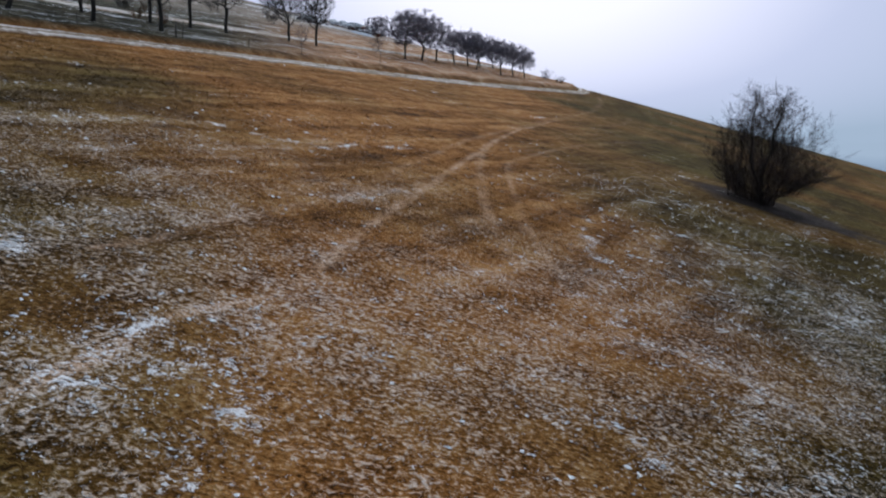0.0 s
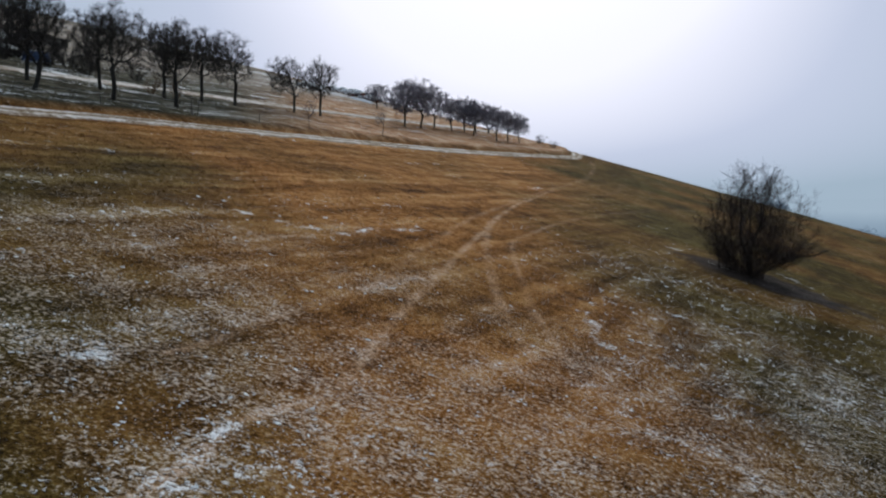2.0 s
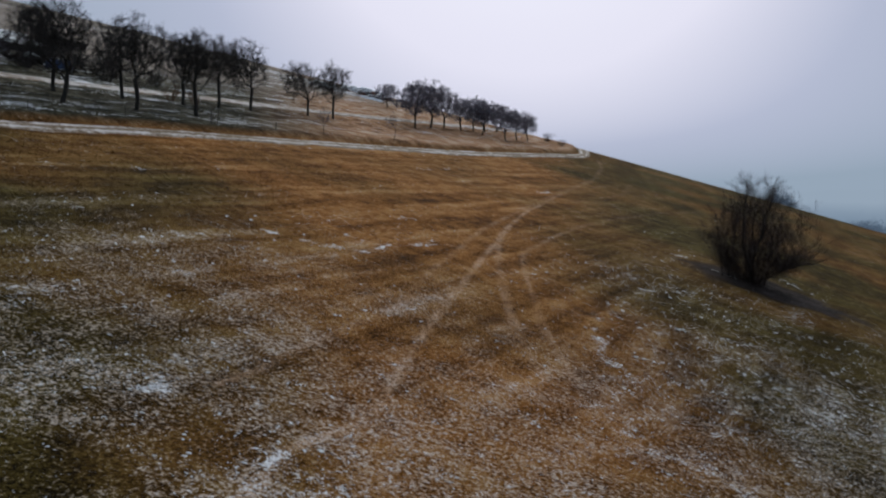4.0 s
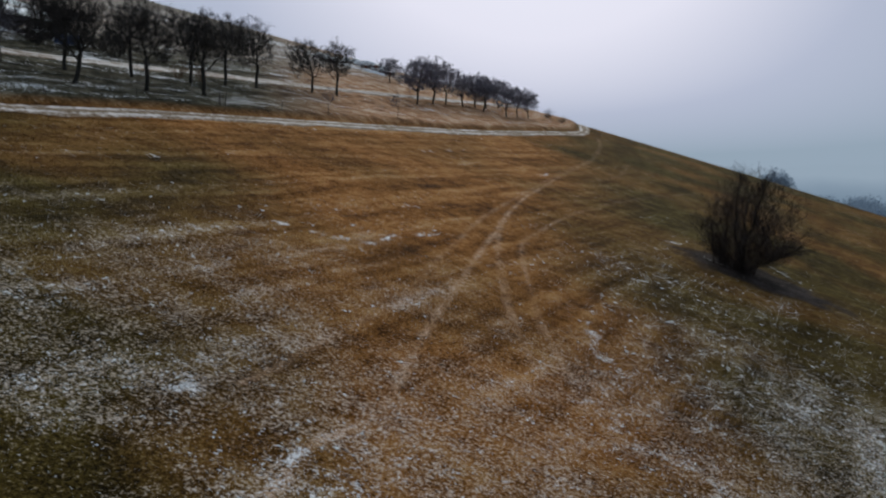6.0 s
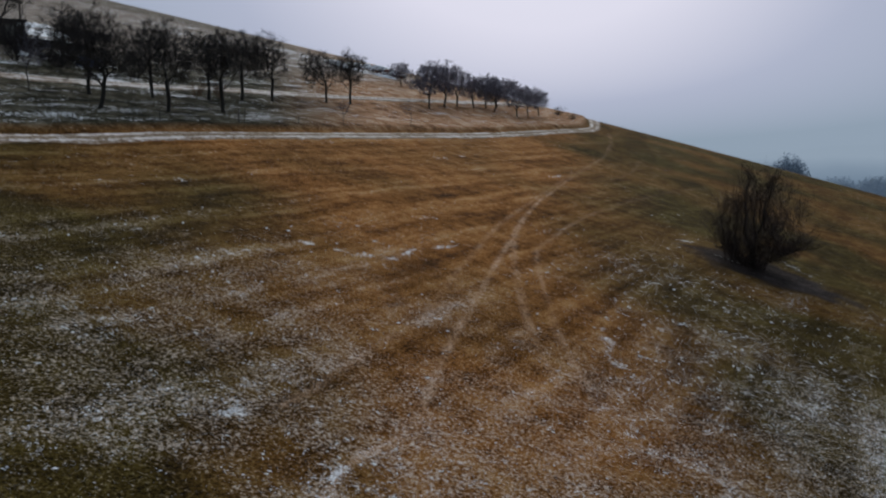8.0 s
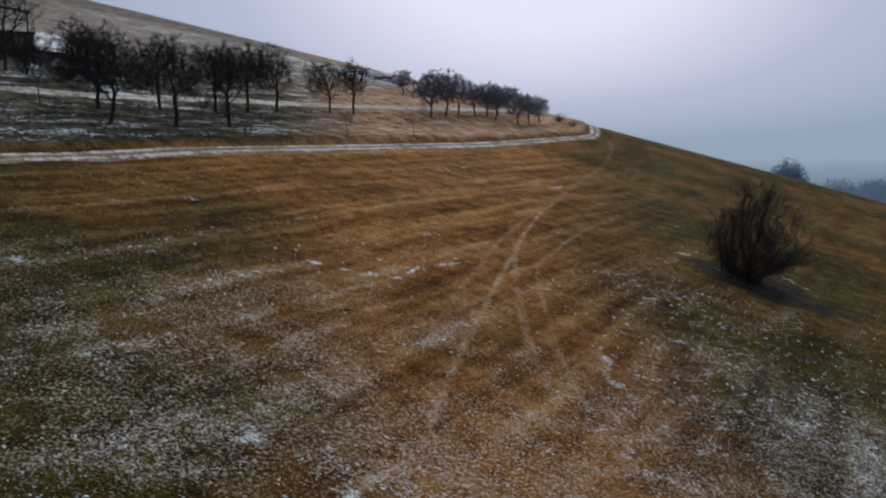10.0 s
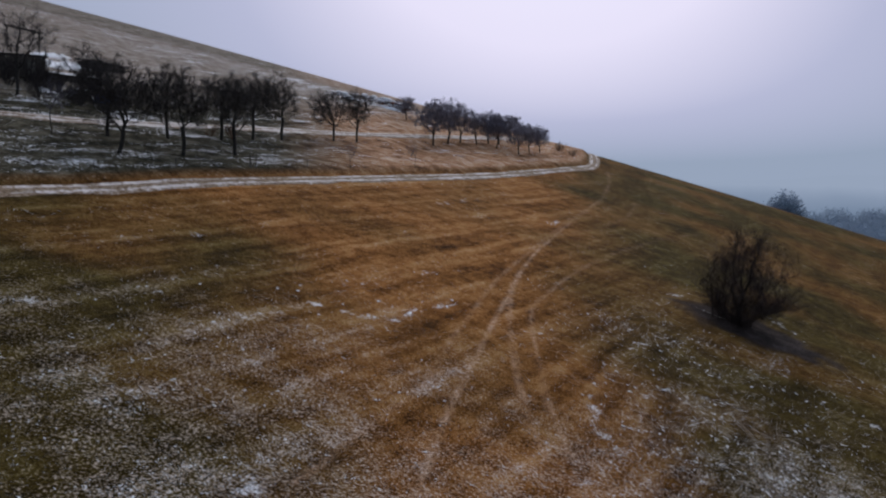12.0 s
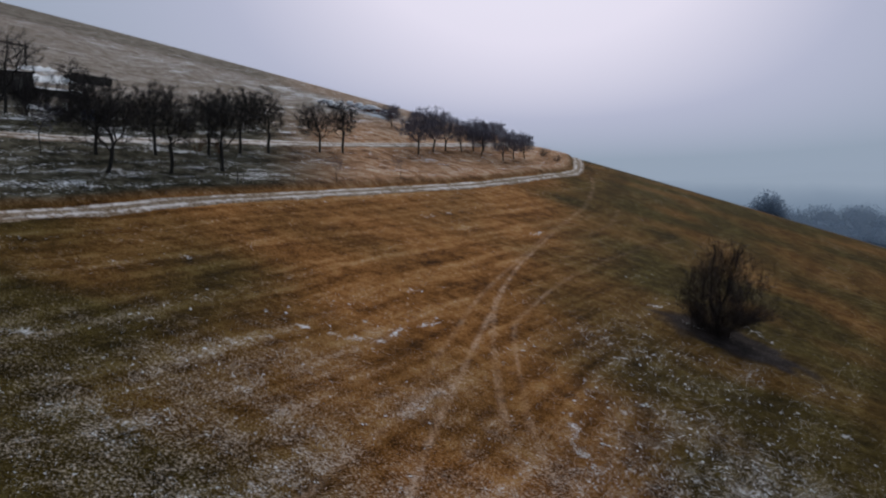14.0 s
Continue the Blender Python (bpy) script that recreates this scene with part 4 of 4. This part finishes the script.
def shed(x, y, turn, w, d, h, rise, label, boards=14, snow=False):
    """A board shed: four plank walls, a felt roof with eaves, a door and perhaps snow on the roof."""
    ob = new("shed")
    ob.matrix_basis = pose(x, y, z_at(x, y) - 0.4, 0, 0, turn)
    tagged(ob, label, "shed")
    rng = random.Random(int(x * 7))
    for name, n, along, face in (("front_wall", boards, 0, -1), ("back_wall", boards, 0, 1), ("side_wall", boards * 2 // 3, 1, -1), ("side_wall", boards * 2 // 3, 1, 1)):
        bm = bmesh.new()
        span = w if along == 0 else d
        for i in range(n):
            u = -span / 2 + span * (i + 0.5) / n
            top = h + rng.uniform(-0.02, 0.02)
            size = (span / n - 0.015, 0.05 + rng.uniform(0, 0.015), top)
            at = (u, face * d / 2, top / 2) if along == 0 else (face * w / 2, u, top / 2)
            box(bm, size if along == 0 else (size[1], size[0], size[2]), at)
        part_bm(name, bm, M_WOOD, ob)
    bm = bmesh.new()
    tilt = math.atan2(rise, d)
    box(bm, (w + 0.7, d / math.cos(tilt) + 0.7, 0.12), (0, 0, h + rise / 2 - 0.02), Matrix.Rotation(tilt, 4, 'X'), 0.02)
    for i in range(5):
        box(bm, (0.05, d / math.cos(tilt) + 0.72, 0.03), (-w / 2 + w * i / 4, 0, h + rise / 2 + 0.055), Matrix.Rotation(tilt, 4, 'X'))
    part_bm("roof", bm, M_ROOF, ob, "black felt roof")
    bm = bmesh.new()
    tall = min(1.9, h - 0.45)
    box(bm, (0.95, 0.06, tall), (w * 0.22, -d / 2 - 0.06, tall / 2 + 0.35), None, 0.01)
    for zz in (0.35 + tall * 0.2, 0.35 + tall * 0.8):
        box(bm, (0.85, 0.03, 0.1), (w * 0.22, -d / 2 - 0.105, zz))
    part_bm("door", bm, M_POST, ob)
    if snow:
        n = 14
        gu, gv = np.meshgrid(np.linspace(-w / 2 - 0.3, w / 2 + 0.3, n), np.linspace(-d / 2 - 0.25, d / 2 + 0.25, n))
        edge = np.minimum(1 - np.abs(gu) / (w / 2 + 0.3), 1 - np.abs(gv) / (d / 2 + 0.25))
        zz = h + rise / 2 + gv * rise / d + 0.05 + 0.16 * ramp(edge, 0.0, 0.2) * (0.6 + 0.8 * lattice(gu + x, gv + y, 1.2, 5))
        ii = np.arange(n * n).reshape(n, n)
        q = np.stack([ii[:-1, :-1], ii[:-1, 1:], ii[1:, 1:], ii[1:, :-1]], -1).reshape(-1, 4)
        part("snow_cover", mesh_from("snow_cover", np.c_[gu.ravel(), gv.ravel(), zz.ravel()], q, M_SNOW, smooth=True), ob, "thin snow on the roof")
    return ob


shed(-59.6, 125.6, 67, 7.2, 3.0, 1.35, 0.4, "long low black board shed above the orchard")
shed(-61.0, 102.0, 28, 6.0, 4.6, 3.0, 0.4, "tall dark board barn at the orchard's upper edge")
shed(-57.2, 108.2, 56, 7.4, 3.0, 0.95, 0.4, "long low dark shed with thin snow along its roof", 16, True)


def lean_to(x, y, turn):
    ob = new("timber_frame")
    ob.matrix_basis = pose(x, y, z_at(x, y) - 0.3, 0, 0, turn)
    tagged(ob, "open dark timber frame of a lean-to on the hill", "timber frame")
    for px, py, h in ((-3.2, -1.2, 3.9), (-3.2, 1.2, 4.2), (1.4, -1.2, 3.2), (1.4, 1.2, 3.5)):
        bm = bmesh.new()
        box(bm, (0.18, 0.18, h), (px, py, h / 2), None, 0.015)
        part_bm("post", bm, M_WOOD, ob)
    tilt = Matrix.Rotation(math.atan2(0.7, 4.6), 4, 'Y')
    for py, up in ((-1.2, 0.0), (1.2, 0.3)):
        bm = bmesh.new()
        box(bm, (5.6, 0.16, 0.24), (-0.9, py, 3.68 + up), tilt, 0.015)
        part_bm("beam", bm, M_WOOD, ob)
    for i in range(6):
        bm = bmesh.new()
        u = -3.3 + i * 0.95
        box(bm, (0.1, 3.2, 0.14), (u, 0, 4.05 - (u + 0.9) * 0.152), Matrix.Rotation(math.atan2(0.3, 2.4), 4, 'X'), 0.01)
        part_bm("rafter", bm, M_WOOD, ob)
    return ob


lean_to(-70.5, 124.0, 28)


def lump(bm, rng, at, size, flat=0.7, rough=0.22):
    """A rough stone or clod."""
    r = bmesh.ops.create_icosphere(bm, subdivisions=1, radius=1.0)
    turn = Euler((rng.uniform(0, 6), rng.uniform(0, 6), rng.uniform(0, 6))).to_matrix()
    for v in r["verts"]:
        c = turn @ (v.co * (1 + rng.uniform(-rough, rough)))
        v.co = Vector((c.x * size, c.y * size, c.z * size * flat)) + Vector(at)


def heap(name, x, y, turn, long, deep, high, count, mats, label, category, snow_share, piece, seed):
    """A heap of single pieces with caps of snow on its upper ones."""
    rng = random.Random(seed)
    ob = new(name)
    ob.matrix_basis = pose(x, y, z_at(x, y), 0, 0, turn)
    tagged(ob, label, category)
    m = ob.matrix_basis
    shared = []
    for k in range(6):
        bm = bmesh.new()
        lump(bm, rng, (0, 0, 0), 1.0)
        me = bpy.data.meshes.new(piece)
        bm.to_mesh(me)
        bm.free()
        me.materials.append(mats[k % len(mats)])
        shared.append(me)
    caps = []
    for k in range(3):
        bm = bmesh.new()
        lump(bm, rng, (0, 0, 0), 1.0, 0.35, 0.15)
        me = bpy.data.meshes.new("snow_cap")
        bm.to_mesh(me)
        bm.free()
        me.materials.append(M_SNOW)
        caps.append(me)
    for i in range(count):
        u, v = rng.gauss(0, 0.36), rng.gauss(0, 0.36)
        px, py = u * long / 2 * 1.3, v * deep / 2 * 1.3
        wx = m @ Vector((px, py, 0))
        lift = high * max(0.0, 1 - u * u * 1.1 - v * v * 1.1) * rng.uniform(0.25, 1.0)
        size = rng.uniform(0.28, 0.62)
        o = part(piece, shared[i % 6], ob)
        zz = z_at(wx.x, wx.y) - m.translation.z + lift * 0.8 + size * 0.3
        o.matrix_basis = Matrix.LocRotScale((px, py, zz), Euler((0, 0, rng.uniform(0, 6))), (size, size * rng.uniform(0.7, 1.2), size * rng.uniform(0.6, 1.0)))
        if rng.random() < snow_share:
            c = part("snow_cap", caps[i % 3], ob)
            c.matrix_basis = Matrix.LocRotScale((px, py, zz + size * 0.6), Euler((0, 0, rng.uniform(0, 6))), (size * 1.5, size * 1.3, size * 1.5))
    return ob


heap("rubble_heap", -17.6, 179.0, -12, 14.0, 3.5, 1.8, 90, [M_STONE, M_BRICK, M_STONE], "long heap of rubble and red brick capped with snow", "rubble heap", 0.95, "stone", 5)
heap("rubble_heap", -26.5, 171.5, -30, 5.0, 2.5, 1.3, 26, [M_STONE, M_STONE], "small stone heap mostly covered with snow", "rubble heap", 0.85, "stone", 6)
heap("brush_heap", -51.6, 97.0, 55, 5.0, 2.0, 1.1, 30, [M_WOOD, M_WOOD], "dark brush heap with a few snow caps", "wood heap", 0.25, "log_end", 10)


def snow_bank(x, y, turn, long, deep, high, seed, label="lumpy bank of old white snow between the dark sheds"):
    """A lumpy bank of pushed snow."""
    nu, nv = 46, 16
    gu, gv = np.meshgrid(np.linspace(-1, 1, nu), np.linspace(-1, 1, nv))
    c, s = math.cos(radians(turn)), math.sin(radians(turn))
    lx, ly = gu * long / 2, gv * deep / 2
    wx, wy = x + c * lx - s * ly, y + s * lx + c * ly
    dome = ramp(1 - np.sqrt(gu ** 2 + gv ** 2), 0.0, 0.55)
    up = high * dome * (0.35 + 0.7 * lattice(wx, wy, 1.3, seed) + 0.5 * lattice(wx, wy, 0.5, seed + 1)) - 0.12
    zz = ground_z(wx, wy) + up
    ii = np.arange(nu * nv).reshape(nv, nu)
    q = np.stack([ii[:-1, :-1], ii[:-1, 1:], ii[1:, 1:], ii[1:, :-1]], -1).reshape(-1, 4)
    tagged(new("snow_bank", mesh_from("snow_bank", np.c_[wx.ravel(), wy.ravel(), zz.ravel()], q, M_SNOW, smooth=True)), label, "snow bank", "snow banks")


snow_bank(-67.9, 125.8, 62, 9.0, 3.0, 0.6, 4)
snow_bank(-63.2, 119.6, 68, 19.0, 4.6, 0.5, 9)
snow_bank(-16.5, 177.2, -12, 6.5, 2.0, 0.6, 21, "long snow drift in front of the rubble heap")
snow_bank(-54.6, 95.6, 60, 2.2, 1.2, 0.5, 14)
snow_bank(-49.4, 99.8, 60, 2.8, 1.2, 0.5, 17)


def tarp(x, y, turn):
    """A stack under a draped tarpaulin with snow on top."""
    ob = new("covered_stack")
    ob.matrix_basis = pose(x, y, z_at(x, y), 0, 0, turn)
    tagged(ob, "stack under a faded blue tarpaulin with snow on top", "covered stack")
    n = 22
    gu, gv = np.meshgrid(np.linspace(-1.6, 1.6, n), np.linspace(-1.0, 1.0, n))
    edge = np.minimum((1.6 - np.abs(gu)), (1.0 - np.abs(gv)))
    zz = 1.25 * ramp(edge, 0.0, 0.3) + 0.10 * (lattice(gu + 3, gv + 9, 0.35, 4) - 0.5) - 0.1
    ii = np.arange(n * n).reshape(n, n)
    q = np.stack([ii[:-1, :-1], ii[:-1, 1:], ii[1:, 1:], ii[1:, :-1]], -1).reshape(-1, 4)
    part("tarpaulin", mesh_from("tarpaulin", np.c_[gu.ravel(), gv.ravel(), zz.ravel()], q, M_BLUE, smooth=True), ob)
    z2 = zz + 0.10 * ramp(edge, 0.25, 0.5) * (0.5 + lattice(gu, gv, 0.6, 6)) - 0.03
    part("snow_cover", mesh_from("snow_cover", np.c_[gu.ravel(), gv.ravel(), z2.ravel()], q, M_SNOW, smooth=True), ob)


tarp(-48.0, 98.6, 30)


# ---- fence posts along the bank ----
def fence_post(x, y, h, lean, label):
    bm = bmesh.new()
    r = bmesh.ops.create_cone(bm, cap_ends=True, segments=8, radius1=0.055, radius2=0.048, depth=h + 0.3)
    for v in r["verts"]:
        v.co.z += (h + 0.3) / 2 - 0.3
        if v.co.z > h * 0.9:
            v.co.z += v.co.x * 0.5
    me = bpy.data.meshes.new("fence_post")
    bm.to_mesh(me)
    bm.free()
    me.materials.append(M_POST)
    ob = new("fence_post", me)
    ob.matrix_basis = pose(x, y, z_at(x, y), lean[0], lean[1], 0)
    return tagged(ob, label, "fence post", "fence posts on the bank")


rng = random.Random(3)
line = smooth_line(ROAD, 1.0)
way = np.gradient(line, axis=0)
way /= np.linalg.norm(way, axis=1)[:, None]
run = np.r_[0, np.cumsum(np.linalg.norm(np.diff(line, axis=0), axis=1))]
for s in np.arange(8, 66, 10.4):
    i = int(np.searchsorted(run, s))
    p = line[i] + np.array([-way[i][1], way[i][0]]) * 3.3
    fence_post(p[0], p[1], rng.uniform(0.8, 1.15), (rng.uniform(-4, 4), rng.uniform(-4, 4)), "short weathered grey fence post on the road bank")
fence_post(-24.7, 82.6, 1.6, (0, 5), "taller pale fence post leaning beside the farm road")
fence_post(-25.1, 82.2, 1.5, (0, -4), "taller pale fence post leaning beside the farm road")


# ---- grass and snow on the meadow ----
rs = np.random.RandomState(5)


def scatter(n, y0, y1, full):
    """Points of the meadow in view, thick up to y = full and thinning beyond it."""
    ys = np.linspace(y0, y1, 400)
    dens = np.where(ys < full, 1.0, (full / ys) ** 2) * (ys + 17)
    cdf = np.cumsum(dens) / dens.sum()
    y = np.interp(rs.rand(n), cdf, ys)
    x = -1.0 + (rs.rand(n) - 0.5) * 1.24 * (y + 17)
    return x, y


def surface(x, y):
    return ground_z(x, y) + 0.07 * (lattice(x, y, 0.9, 61) - 0.5) + 0.14 * (lattice(x, y, 3.1, 62) - 0.5)


def tufts(n, y0, y1, full, per, h0, h1):
    """Matted tufts of winter grass, each of one colour, some frosted or with snow caught in them."""
    x, y = scatter(n, y0, y1, full)
    keep = off_line(x, y, ROAD_L) < -1.8
    x, y = x[keep], y[keep]
    f = fields(x, y)
    thin = (rs.rand(len(x)) > 1.6 * f["wear"]) & (f["bare"] < 0.35) & (rs.rand(len(x)) > ramp(y, 45, 82))
    x, y, f = x[thin], y[thin], {k: q[thin] for k, q in f.items()}
    f["tuft"] = rs.rand(len(x))
    grown = 1 + 0.9 * ramp(y, 24, 60)
    x, y, grown = np.repeat(x, per), np.repeat(y, per), np.repeat(grown, per)
    m = len(x)
    x, y = x + rs.randn(m) * 0.055 * grown, y + rs.randn(m) * 0.055 * grown
    worn = np.repeat(f["wear"], per)
    h = (h0 + (h1 - h0) * rs.rand(m) ** 1.6) * (1 - 0.6 * worn) * (0.6 + 0.8 * lattice(x, y, 1.4, 71)) * grown
    a, lean = rs.rand(m) * 6.283, 0.85 + 0.65 * rs.rand(m)
    w = (0.0045 + 0.006 * rs.rand(m)) * grown
    z = surface(x, y)
    ca, sa = np.cos(a), np.sin(a)
    v = np.empty((m, 3, 3))
    v[:, 0] = np.c_[x - sa * w, y + ca * w, z - 0.02]
    v[:, 1] = np.c_[x + sa * w, y - ca * w, z - 0.02]
    v[:, 2] = np.c_[x + ca * h * np.sin(lean), y + sa * h * np.sin(lean), z + h * np.cos(lean)]
    return v.reshape(-1, 3), {k: np.repeat(np.repeat(q, per), 3) for k, q in f.items()}


gv, gf = tufts(74000, 9, 85, 26, 7, 0.05, 0.13)
g_me = soup("grass", gv, M_GRASS)
give_fields(g_me, gf)
tagged(new("grass", g_me), "short rusty and greenish winter grass, frosted at the tips, sides painted darker", "grass", kind="stuff")


def clumps(x, y, r):
    """Low crusts of snow caught in the grass: long, ragged and uneven."""
    m, k = len(x), 8
    a = np.arange(k)[None] * 2 * np.pi / k + rs.rand(m, 1) * 6.28
    rad = r[:, None] * (0.25 + 1.5 * rs.rand(m, k) ** 1.5)
    long, turn = 1 + 0.8 * rs.rand(m, 1), rs.rand(m, 1) * 6.28
    u, v = np.cos(a) * rad * long, np.sin(a) * rad / long ** 0.5
    px, py = x[:, None] + u * np.cos(turn) - v * np.sin(turn), y[:, None] + u * np.sin(turn) + v * np.cos(turn)
    z = surface(px.ravel(), py.ravel()).reshape(m, k) + 0.02
    top = np.stack([x, y, surface(x, y) + 0.04 + 0.15 * r], -1)
    ring = np.stack([px, py, z], -1)
    tri = np.empty((m, k, 3, 3))
    for i in range(k):
        tri[:, i, 0], tri[:, i, 1], tri[:, i, 2] = ring[:, i], ring[:, (i + 1) % k], top
    return tri.reshape(-1, 3)


cx, cy = scatter(150000, 9, 95, 26)
cf = fields(cx, cy)
chance = np.clip(cf["snow"] - 0.10, 0, 1) ** 1.4 * (0.02 + 1.5 * ramp(lattice(cx, cy, 0.45, 77), 0.5, 0.75)) * (0.15 + 1.2 * ramp(lattice(cx, cy, 1.5, 78), 0.4, 0.7))
keep = (rs.rand(len(cx)) < np.minimum(chance * 1.3, 0.8)) & (off_line(cx, cy, ROAD_L) < -1.6)
cx, cy = cx[keep], cy[keep]
cr = (0.012 + 0.055 * rs.rand(len(cx)) ** 3.0) * (1 + 0.9 * ramp(cy, 24, 50))

tagged(new("snow_crusts", soup("snow_crusts", clumps(cx, cy, cr), M_SNOW)), "small crusts of old snow caught in the grass", "snow", kind="stuff")
